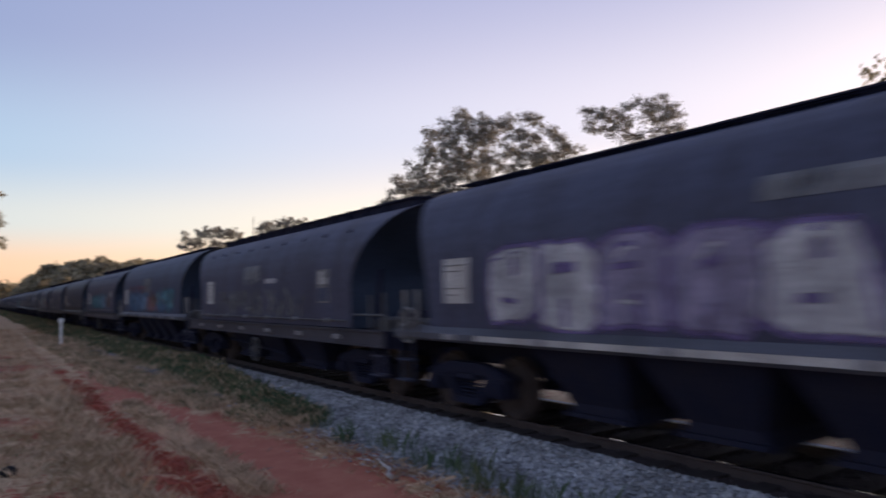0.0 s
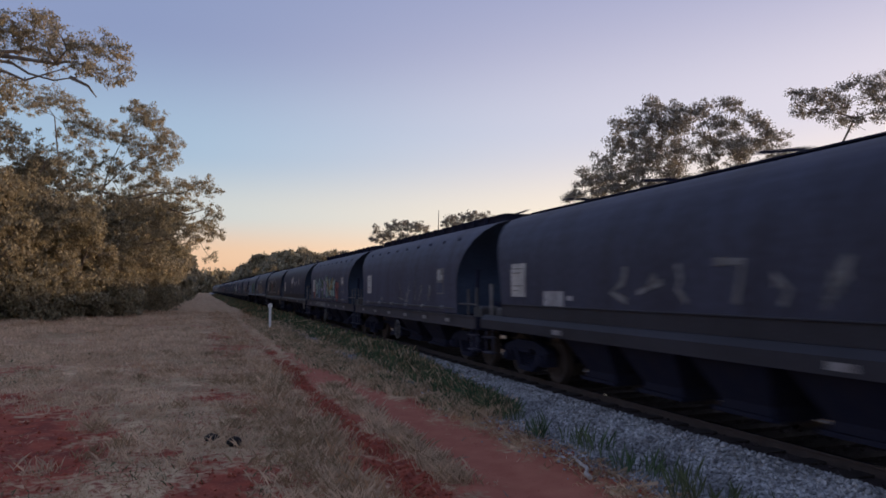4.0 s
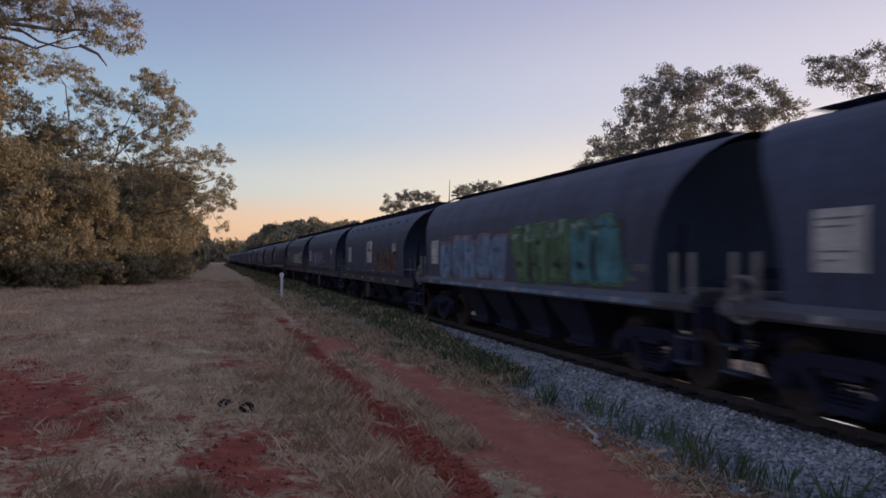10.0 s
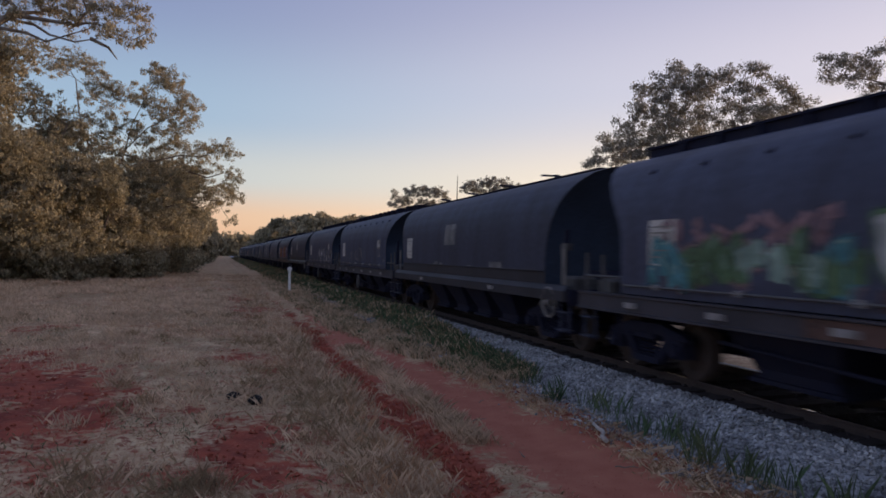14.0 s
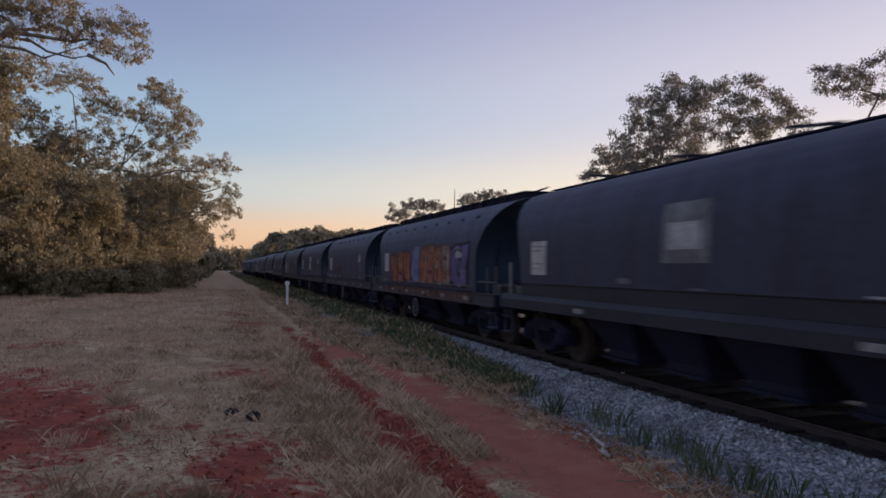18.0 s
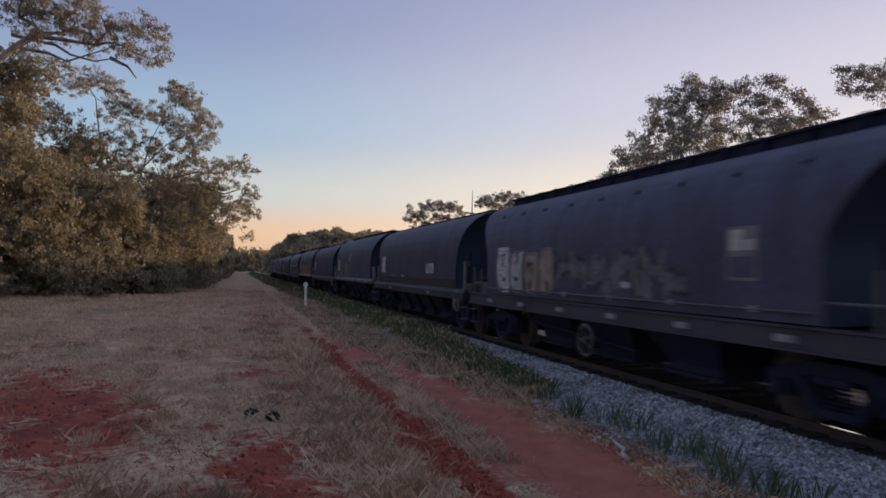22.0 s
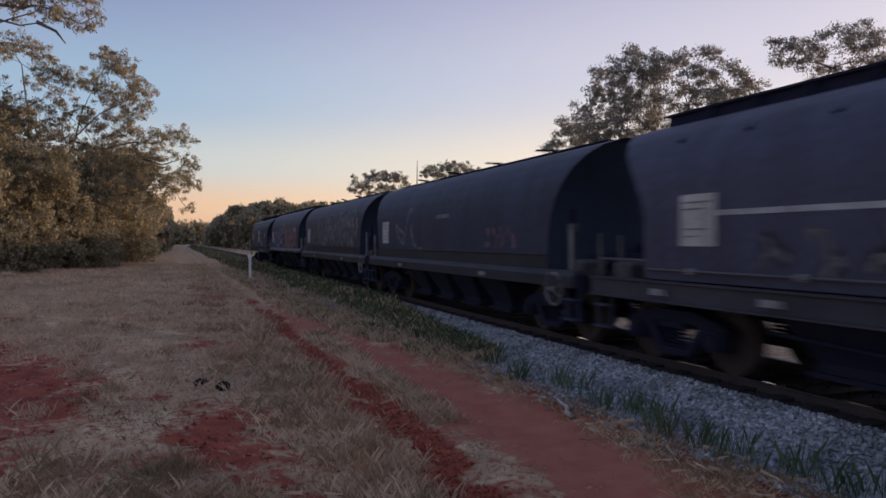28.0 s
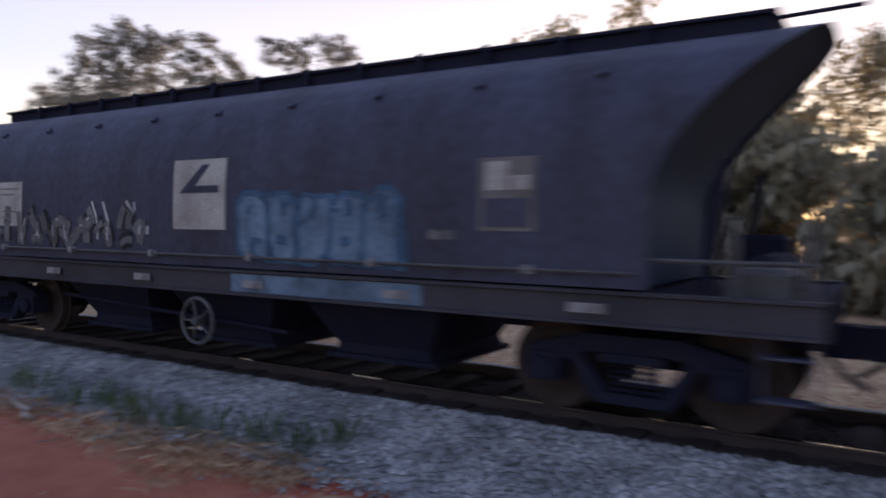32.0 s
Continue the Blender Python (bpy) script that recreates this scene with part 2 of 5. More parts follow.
def bare(x, y):
    """How bare the red earth is: 1 on the wheel track and in scuffed patches, 0 under grass."""
    n1 = noise.noise((x * 0.55, y * 0.3, 3.1))
    n2 = noise.noise((x * 1.7, y * 1.1, 7.7))
    n3 = noise.noise((x * 4.3, y * 3.0, 1.7))
    edge = 0.2 * n1 + 0.5 * n2 + 0.62 * n3
    fade = max(0.0, (y - 13) / 12)
    rut = 0.85 + 0.35 * n2 - abs(x - 2.55 - 0.12 * n1) / 0.58 - 0.35 * fade
    verge = 0.7 - abs(x - 4.95) / 0.55 - max(0.0, y - 11) / 4
    left = 1.05 - math.hypot((x + 2.9 + 0.25 * (y - 13)) / 1.5, (y - 13.0) / 5.4)
    spot = 0.82 - math.hypot((x - 0.4) / 1.2, (y - 8.9) / 2.6)
    spot2 = 0.5 - math.hypot((x + 0.5) / 0.8, (y - 10.9) / 1.0)
    stray = 0.75 * noise.noise((x * 0.5, y * 0.28, 12.0)) - 0.2
    return max(0.0, min(1.0, 0.5 + 1.0 * (max(1.2 * lane(x, y), rut, verge, left, spot, spot2, stray) + edge - 0.25)))


def ground_z(x, y):
    far = math.hypot(x, y)
    z = 0.10 * noise.noise((x * 0.12, y * 0.08, 0.4)) * min(1, far / 30) + 0.035 * noise.noise((x * 0.9, y * 0.7, 1.4))
    if x < 1.2:
        z += 0.12 * min(1.0, (1.2 - x) / 1.5)
    z -= 0.06 * max(0, 1 - abs(x - 3.8) / 1.0)
    z -= 0.07 * max(0, 1 - abs(x - 2.6) / 0.4)
    if 5.0 < x < 11.5:
        z = min(z, 0.0)
    elif -6 < x < 5 and 3 < y < 30:
        rough = 0.15 + 0.85 * min(1.0, max(0.0, (abs(x - 3.8) - 0.55) / 0.4))
        z += rough * (0.03 * noise.noise((x * 3.1, y * 2.6, 6.0)) + 0.022 * noise.noise((x * 7.0, y * 6.0, 8.0)))
    return z


def axis(parts):
    out = []
    for a, b, s in parts:
        out += list(np.arange(a, b, s))
    return out + [parts[-1][1]]


def make_ground():
    xs = axis([(-3000, -300, 450), (-300, -60, 30), (-60, -14, 3), (-14, -3, 0.25), (-3, 5.8, 0.1), (5.8, 14, 0.8), (14, 60, 4), (60, 300, 40), (300, 3000, 450)])
    ys = axis([(-3000, -300, 450), (-300, -20, 40), (-20, 3, 2), (3, 15, 0.1), (15, 24, 0.2), (24, 40, 0.4), (40, 90, 2), (90, 300, 15), (300, 3000, 450)])
    m = Mesh()
    nx = len(xs)
    for y in ys:
        for x in xs:
            m.v.append((float(x), float(y), ground_z(float(x), float(y))))
    for j in range(len(ys) - 1):
        for i in range(nx - 1):
            m.f.append((j * nx + i, j * nx + i + 1, (j + 1) * nx + i + 1, (j + 1) * nx + i))
    mat = bpy.data.materials.new("earth_and_dry_grass")
    mat.use_nodes = True
    n, l = mat.node_tree.nodes, mat.node_tree.links
    p = n["Principled BSDF"]
    p.inputs["Roughness"].default_value = 0.95
    p.inputs["Specular IOR Level"].default_value = 0.1
    at = n.new("ShaderNodeAttribute")
    at.attribute_name = "bare"
    tc = n.new("ShaderNodeTexCoord")
    tex = []
    for s, d in ((0.25, 4), (3.0, 6), (24.0, 5)):
        t = n.new("ShaderNodeTexNoise")
        t.inputs["Scale"].default_value, t.inputs["Detail"].default_value = s, d
        l.new(tc.outputs["Object"], t.inputs["Vector"])
        tex.append(t)

    def mixed(fac, a, b):
        x = n.new("ShaderNodeMix")
        x.data_type = "RGBA"
        l.new(fac, x.inputs["Factor"])
        for key, val in (("A", a), ("B", b)):
            if isinstance(val, tuple):
                x.inputs[key].default_value = (*val, 1)
            else:
                l.new(val, x.inputs[key])
        return x.outputs["Result"]

    def spread(sock, a, b):
        r = n.new("ShaderNodeMapRange")
        r.inputs["From Min"].default_value, r.inputs["From Max"].default_value = a, b
        l.new(sock, r.inputs["Value"])
        return r.outputs["Result"]

    grass = mixed(spread(tex[1].outputs["Fac"], 0.35, 0.65), (0.42, 0.27, 0.16), (0.57, 0.42, 0.262))
    mid = n.new("ShaderNodeTexNoise")
    mid.inputs["Scale"].default_value, mid.inputs["Detail"].default_value = 0.9, 5
    l.new(tc.outputs["Object"], mid.inputs["Vector"])
    grass = mixed(spread(mid.outputs["Fac"], 0.48, 0.62), grass, (0.34, 0.24, 0.145))
    grass = mixed(spread(tex[0].outputs["Fac"], 0.5, 0.7), grass, (0.29, 0.23, 0.13))
    speck = n.new("ShaderNodeTexNoise")
    speck.inputs["Scale"].default_value, speck.inputs["Detail"].default_value = 9.0, 5
    l.new(tc.outputs["Object"], speck.inputs["Vector"])
    grass = mixed(spread(speck.outputs["Fac"], 0.53, 0.64), grass, (0.30, 0.125, 0.08))
    grass = mixed(spread(tex[2].outputs["Fac"], 0.58, 0.7), grass, (0.5, 0.40, 0.28))
    earth = mixed(spread(tex[1].outputs["Fac"], 0.35, 0.65), (0.34, 0.085, 0.052), (0.17, 0.043, 0.032))
    # driven lane: packed earth, with its smooth surface's extra light put into the colour
    packed_lit = mixed(spread(tex[1].outputs["Fac"], 0.3, 0.7), (0.43, 0.165, 0.11), (0.35, 0.12, 0.08))
    trod = n.new("ShaderNodeAttribute")
    trod.attribute_name = "trodden"
    earth = mixed(trod.outputs["Fac"], earth, packed_lit)
    earth = mixed(spread(tex[2].outputs["Fac"], 0.52, 0.85), earth, (0.40, 0.15, 0.095))
    ragged = n.new("ShaderNodeMath")
    ragged.operation = "ADD"
    l.new(at.outputs["Fac"], ragged.inputs[0])
    l.new(spread(speck.outputs["Fac"], 0.2, 0.8), ragged.inputs[1])
    l.new(mixed(spread(ragged.outputs["Value"], 0.7, 1.25), grass, earth), p.inputs["Base Color"])
    b = n.new("ShaderNodeBump")
    b.inputs["Strength"].default_value, b.inputs["Distance"].default_value = 0.5, 0.02
    l.new(tex[2].outputs["Fac"], b.inputs["Height"])
    l.new(b.outputs["Normal"], p.inputs["Normal"])
    me = m.data("ground", mat, True)
    a = me.attributes.new("bare", "FLOAT", "POINT")
    a.data.foreach_set("value", [bare(v[0], v[1]) if -14 < v[0] < 7 and -60 < v[1] < 70 else 0.0 for v in m.v])
    a = me.attributes.new("trodden", "FLOAT", "POINT")
    a.data.foreach_set("value", [max(0.0, min(1.0, 2.2 * lane(v[0], v[1]))) if 1 < v[0] < 6 and -60 < v[1] < 70 else 0.0 for v in m.v])
    return tagged(new("ground", me), "red earth and dry grass beside the railway line", "ground", kind="structure")


make_ground()


def make_track():
    ys = axis([(-560, -20, 60), (-20, 60, 1.0), (60, 300, 12), (300, 900, 100)])
    for name, prof, mat, label in (
            ("ballast_shoulder", [(-2.85, -0.1), (-2.5, 0.0), (-1.95, 0.13), (-1.36, 0.32), (-1.25, 0.31)], BALLAST, "grey crushed stone ballast shoulder beside the track"),
            ("track_bed", [(-1.25, 0.31), (-0.6, 0.27), (0, 0.26), (0.6, 0.27), (1.25, 0.31)], DARKBED, "dark brown ballast between the rails"),
            ("ballast_shoulder_far", [(1.25, 0.31), (1.36, 0.32), (2.0, 0.1), (2.75, -0.14)], BALLAST, "grey crushed stone ballast beyond the track")):
        bed = Mesh().rings([[(TRACK_X + x + (0.07 * noise.noise((x, y * 1.3, 2)) if abs(x) > 1.9 else 0), float(y), z) for x, z in prof] for y in ys], closed=False, caps=False)
        tagged(new(name, bed.data(name, mat, True)), label, "ballast", kind="structure")
    track = tagged(new("railway_track"), "steel rails on weathered sleepers in grey ballast", "railway track", kind="structure")
    track.location = (TRACK_X, 0, 0)
    r = [(-0.07, 0.26), (0.07, 0.26), (0.07, 0.275), (0.015, 0.29), (0.015, 0.385), (0.036, 0.395), (0.036, 0.415), (0.03, 0.42), (-0.03, 0.42), (-0.036, 0.415), (-0.036, 0.395), (-0.015, 0.385), (-0.015, 0.29), (-0.07, 0.275)]
    side = Mesh().rings([[(x, y, z) for x, z in r] for y in (-560, 900)]).data("rail", RUST)
    head = Mesh().box(-0.026, -560, 0.4202, 0.026, 900, 0.4235).data("rail_head", RAILM)
    for x in (-0.752, 0.752):
        ob = part("rail", side, track, at=pose(x, 0, 0))
        part("running_surface", head, ob, "polished bright running surface")
    sl = Mesh().box(-1.2, -0.115, 0.14, 1.2, 0.115, 0.262).data("sleeper", WOOD)
    for i in range(200):
        part("sleeper", sl, track, at=pose(random.uniform(-0.03, 0.03), -20 + i * 0.64, 0.055, 0, 0, random.uniform(-1, 1)))


make_track()

# ---- grain wagons ----
# Body outline across the wagon: half-width and height over the rail.
DULLWHITE = material("scuffed_reflector_film", (0.33, 0.32, 0.33), 0.6, spots=(0.14, 0.13, 0.14), scale=4, fine=30, bump=0.05)
DULLSTEEL = material("dull_grey_steel", (0.1, 0.098, 0.105), 0.6, spots=(0.06, 0.058, 0.062), scale=3, fine=30, bump=0.1)
SECTION = [(1.42, 1.30), (1.43, 1.9), (1.425, 2.35), (1.40, 2.65), (1.335, 2.94), (1.21, 3.2), (1.02, 3.42), (0.77, 3.58), (0.45, 3.68), (0.0, 3.72)]
TALL = [(x, z) for x, z in SECTION if z < 3.4] + [(1.03, 3.45), (0.78, 3.64), (0.46, 3.76), (0.0, 3.80)]
START, GAIN = 13.5385, 0.00518       # metres a second, and half its growth


def end_y(kind, z):
    """Half the body's length at height z: the ends lean out towards the roof."""
    low, top, z0, power = (5.72, 7.05, 2.2, 1.5) if kind == "hooded" else (6.02, 7.0, 1.5, 2.2)
    return low + (top - low) * max(0.0, min(1.0, (z - z0) / (3.68 - z0))) ** power


def side_x(z):
    """Half-width of the body at height z."""
    for (x0, z0), (x1, z1) in zip(SECTION, SECTION[1:]):
        if z0 <= z <= z1:
            return x0 + (x1 - x0) * (z - z0) / (z1 - z0)
    return SECTION[0][0]


DATA = {}


def shared(name, make):
    if name not in DATA:
        DATA[name] = make()
    return DATA[name]


def finer(section=SECTION):
    out = []
    for (x0, z0), (x1, z1) in zip(section, section[1:]):
        for k in range(3):
            out.append((x0 + (x1 - x0) * k / 3, z0 + (z1 - z0) * k / 3))
    return out + [section[-1]]


def body_mesh(kind, mat, section=SECTION):
    m, rings = Mesh(), []
    half = finer(section)
    outline = [(-x, z) for x, z in half] + [(x, z) for x, z in half[-2::-1]]
    for f in (-1, -0.8, -0.6, -0.4, -0.2, 0, 0.2, 0.4, 0.6, 0.8, 1):
        rings.append([(x, f * end_y(kind, z), z) for x, z in outline])
    m.rings(rings, closed=False, caps=False)
    # the plate's thickness at both ends
    for s in (-1, 1):
        m.rings([[(x, s * end_y(kind, z), z) for x, z in outline], [(x * 0.985, s * (end_y(kind, z) - 0.12), z - (0.03 if z > 3.2 else 0)) for x, z in outline]], closed=False, caps=False)
    return m.data("body", mat, True)


def end_sheet(kind, s):
    m = Mesh()
    rows = []
    for x, z in finer():
        w = x * 0.984 + 0.001
        rows.append([(-w + 2 * w * k / 6, s * (end_y(kind, z) - 0.10 - 0.05 * math.sin(math.pi * k / 6)), z - 0.02) for k in range(7)])
    m.rings(rows, closed=False, caps=False)
    return m.data("end_sheet", ENDM, True)


def bogie_frame():
    """One cast side frame: top bar, two pedestals, a sprung window in the middle."""
    m = Mesh()
    outer = [(-1.12, 0.62), (-0.98, 0.70), (-0.45, 0.83), (0.45, 0.83), (0.98, 0.70), (1.12, 0.62), (1.12, 0.36), (0.72, 0.36), (0.56, 0.46), (0.34, 0.20), (-0.34, 0.20), (-0.56, 0.46), (-0.72, 0.36), (-1.12, 0.36)]
    m.prism([(y, z) for y, z in outer[:6]] + [(0.62, 0.56), (0.42, 0.66), (-0.42, 0.66), (-0.62, 0.56)], -0.09, 0.09)
    m.prism([(-0.62, 0.58), (-0.5, 0.62), (-0.26, 0.30), (-0.34, 0.20), (-0.42, 0.24)], -0.08, 0.08)
    m.prism([(0.62, 0.58), (0.42, 0.24), (0.34, 0.20), (0.26, 0.30), (0.5, 0.62)], -0.08, 0.08)
    m.box(-0.1, -0.36, 0.18, 0.1, 0.36, 0.28)
    for y in (-0.875, 0.875):
        m.box(-0.13, y - 0.17, 0.34, 0.13, y + 0.17, 0.62)
        m.lathe([(0.02, -0.21), (0.11, -0.2), (0.12, -0.12), (0.12, 0.1)], (0, y, 0.46), sides=12)
    return m.data("side_frame", BLACK)


def spring_pack():
    m = Mesh()
    for y in (-0.16, 0.0, 0.16):
        for k in range(5):
            m.lathe([(0.045, 0.28 + k * 0.06), (0.075, 0.30 + k * 0.06), (0.045, 0.325 + k * 0.06)], (0, y, 0), "z", 8)
    m.box(-0.14, -0.3, 0.58, 0.14, 0.3, 0.66)
    return m.data("spring_pack", BLACK)


def wheel_mesh():
    return Mesh().lathe([(0.05, 0.09), (0.10, 0.085), (0.13, 0.03), (0.33, 0.0), (0.38, 0.04), (0.46, 0.045), (0.465, -0.06), (0.49, -0.07), (0.49, -0.095), (0.38, -0.09), (0.33, -0.05), (0.10, -0.09)], (0, 0, 0), "x", 28).data("wheel", RUST, False)


def axle_mesh():
    return Mesh().lathe([(0.075, -0.95), (0.075, 0.95)], (0, 0, 0), "x", 10).data("axle", BLACK)


def chute_mesh(w):
    """A four-sided hopper that narrows to a gate above the track."""
    m = Mesh()
    m.rings([[(-1.3, -w, 1.32), (1.3, -w, 1.32), (1.3, w, 1.32), (-1.3, w, 1.32)], [(-1.3, -w * 0.95, 1.2), (1.3, -w * 0.95, 1.2), (1.3, w * 0.95, 1.2), (-1.3, w * 0.95, 1.2)], [(-0.85, -w * 0.55, 0.42), (0.85, -w * 0.55, 0.42), (0.85, w * 0.55, 0.42), (-0.85, w * 0.55, 0.42)], [(-0.85, -w * 0.6, 0.26), (0.85, -w * 0.6, 0.26), (0.85, w * 0.6, 0.26), (-0.85, w * 0.6, 0.26)]])
    m.box(-0.92, -w * 0.66, 0.24, 0.92, w * 0.66, 0.3)
    return m.data("hopper_chute", BLACK)


def sill_mesh(kind):
    """A pressed channel along the wagon's side."""
    if kind == "hooded":
        c, n = [(0.05, 0.97), (-0.09, 0.97), (-0.09, 1.0), (-0.05, 1.01), (-0.05, 1.24), (-0.09, 1.25), (-0.09, 1.28), (0.05, 1.28)], 7.12
    elif kind == "banded":
        c, n = [(0.05, 1.03), (-0.10, 1.03), (-0.10, 1.23), (-0.015, 1.33), (0.05, 1.34)], 7.05
    else:
        c, n = [(0.05, 1.18), (-0.06, 1.18), (-0.10, 1.22), (-0.10, 1.31), (0.01, 1.42), (0.05, 1.42)], 7.05
    return Mesh().rings([[(x, y, z) for x, z in c] for y in (-n, n)]).data("side_sill", SILLM[kind])


SILLM = {"hooded": material("grimy_sill_paint", (0.055, 0.052, 0.068), 0.6, spots=(0.034, 0.033, 0.044), scale=1.2, fine=25, bump=0.1),
         "banded": material("dark_sill_paint", (0.03, 0.03, 0.042), 0.6, spots=(0.02, 0.02, 0.028), scale=1.2, fine=25, bump=0.1),
         "slim": material("scuffed_pale_sill", (0.09, 0.092, 0.115), 0.6, spots=(0.045, 0.045, 0.054), scale=1.0, fine=25, bump=0.1)}


def rail_pipe():
    return Mesh().tube([(0, -5.6, 1.44), (0, 5.6, 1.44)], 0.02, 6).data("release_pipe", DULLSTEEL)


def lower_band():
    """The banded wagons' near-black bottom panel, under a rolled lip."""
    m = Mesh().box(-0.006, -6.0, 1.34, 0.01, 6.0, 1.585)
    return m.rings([[(x, y, z) for x, z in ((0.01, 1.585), (-0.03, 1.585), (-0.036, 1.6), (-0.03, 1.615), (0.01, 1.615))] for y in (-6.02, 6.02)]).data("lower_panel", SILLM["banded"])


def clamp_mesh():
    return Mesh().rings([[(-0.035, -0.05, -0.05), (0.05, -0.05, -0.05), (0.05, 0.05, -0.05), (-0.035, 0.05, -0.05)], [(-0.035, -0.03, 0.035), (0.05, -0.03, 0.035), (0.05, 0.03, 0.035), (-0.035, 0.03, 0.035)]]).data("pipe_clamp", DULLWHITE)


def reflector_mesh():
    return Mesh().box(-0.008, -0.17, -0.045, 0.0, 0.17, 0.045).data("reflector", DULLWHITE)


def trough_mesh():
    m = Mesh()
    m.box(-0.36, -6.55, 3.66, 0.36, 6.55, 3.86)
    m.box(-0.42, -6.6, 3.85, 0.42, 6.6, 3.885)
    for k in range(13):
        m.box(-0.47, -5.4 + k * 0.9, 3.62, -0.40, -5.34 + k * 0.9, 3.9)
    return m.data("hatch_trough", BLACK)


def walkway_mesh(up):
    m = Mesh()
    for x in (-0.4, -0.27, -0.14):
        m.box(x - 0.045, -6.5, 3.705 + up, x + 0.045, 6.5, 3.73 + up)
    for k in range(10):
        m.box(-0.46, -5.8 + k * 1.28, 3.6, -0.08, -5.76 + k * 1.28, 3.706 + up)
    return m.data("roof_walkway", BLACK)


def hatch_mesh():
    m = Mesh()
    m.rings([[(-0.3, -0.55, 3.64), (0.3, -0.55, 3.64), (0.3, 0.55, 3.64), (-0.3, 0.55, 3.64)], [(-0.28, -0.52, 3.76), (0.28, -0.52, 3.76), (0.28, 0.52, 3.76), (-0.28, 0.52, 3.76)]])
    return m.data("roof_hatch", BLACK)


def lever_mesh():
    """A hatch lever that rises from the roof towards the wagon's rear."""
    m = Mesh()
    m.box(-0.03, -0.04, 3.6, 0.03, 0.04, 3.82)
    m.rings([[(-0.035, -0.2, 3.74), (0.035, -0.2, 3.74), (0.035, -0.2, 3.79), (-0.035, -0.2, 3.79)], [(-0.035, 0.75, 3.86), (0.035, 0.75, 3.86), (0.035, 0.75, 3.905), (-0.035, 0.75, 3.905)]])
    return m.data("hatch_lever", BLACK)


def lifting_lug():
    return Mesh().box(-0.035, -0.045, -0.02, 0.035, 0.045, 0.025).data("lug", STEEL)


def platform_mesh():
    m = Mesh()
    m.box(-1.4, -0.78, 1.18, 1.4, 0.78, 1.24)
    m.box(-1.42, 0.70, 0.95, 1.42, 0.80, 1.26)
    m.box(-0.2, -2.4, 0.72, 0.2, 0.8, 1.16)
    return m.data("end_platform", BLACK)


def post_mesh(h, w, mat):
    m = Mesh()
    m.box(-0.02, -w, 0.0, 0.02, w, h)
    m.box(-0.07, -0.05, 0.0, 0.07, 0.05, 0.04)
    return m.data("handrail_post", mat)


def step_mesh():
    m = Mesh()
    for y in (-0.2, 0.2):
        m.box(-0.02, y - 0.015, 0.42, 0.02, y + 0.015, 1.2)
    for z in (0.45, 0.8):
        m.box(-0.1, -0.2, z, 0.1, 0.2, z + 0.025)
    return m.data("foot_step", STEEL)


def coupler_mesh():
    m = Mesh()
    m.box(-0.09, -0.35, 0.7, 0.09, 0.25, 0.9)
    m.prism([(0.1, 0.66), (0.42, 0.66), (0.5, 0.72), (0.5, 0.9), (0.42, 0.96), (0.1, 0.96)], -0.15, 0.13)
    m.tube([(0.3, 0.1, 0.8), (0.34, 0.3, 0.55), (0.33, 0.5, 0.42)], 0.03, 6)
    return m.data("coupler", BLACK)


def strut_mesh():
    return Mesh().tube([(0, -0.2, 1.24), (0, -0.05, 2.45)], 0.05, 6).data("end_strut", BLACK)


def air_tank():
    return Mesh().lathe([(0.02, -0.82), (0.13, -0.8), (0.16, -0.74), (0.16, 0.74), (0.13, 0.8), (0.02, 0.82)], (0, 0, 0), "x", 12).data("air_tank", BLACK)


def valve_box(h):
    m = Mesh()
    m.rings([[(-0.25, -0.25, 0), (0.25, -0.25, 0), (0.25, 0.25, 0), (-0.25, 0.25, 0)], [(-0.25, -0.25, h), (0.25, -0.25, h), (0.25, 0.25, h), (-0.25, 0.25, h)], [(-0.2, -0.2, h + 0.05), (0.2, -0.2, h + 0.05), (0.2, 0.2, h + 0.05), (-0.2, 0.2, h + 0.05)]])
    m.tube([(0, 0.25, h * 0.5), (0, 0.34, h * 0.5), (0, 0.36, h * 0.2)], 0.025, 5)
    return m.data("valve_box", DULLSTEEL if h < 0.3 else BLACK)


def hand_wheel(mat):
    m = Mesh()
    n = 18
    pts = [(0, 0.29 * math.cos(2 * math.pi * k / n), 0.29 * math.sin(2 * math.pi * k / n)) for k in range(n + 1)]
    m.tube(pts, 0.028, 6)
    for k in range(5):
        a = 2 * math.pi * k / 5
        m.tube([(0, 0, 0), (0, 0.28 * math.cos(a), 0.28 * math.sin(a))], 0.018, 5)
    m.lathe([(0.06, -0.05), (0.06, 0.08)], (0, 0, 0), "x", 8)
    return m.data("brake_wheel", mat)


def on_side(points, lift):
    """Points (y, z) on the near side of the body, lifted off it."""
    return [(-side_x(z) - lift, y, z) for y, z in points]


def plate(wagon, y, z, w, h, mat, name="data_plate", label="faded white data plate", lift=0.012):
    m = Mesh()
    zs = [z + h * k / 4 for k in range(5)]
    rows = [[(-side_x(q) - lift, y - w / 2, q), (-side_x(q) - lift, y + w / 2, q), (-side_x(q) + 0.01, y + w / 2, q), (-side_x(q) + 0.01, y - w / 2, q)] for q in zs]
    m.rings(rows)
    return part(name, m.data(name, mat), wagon, label)


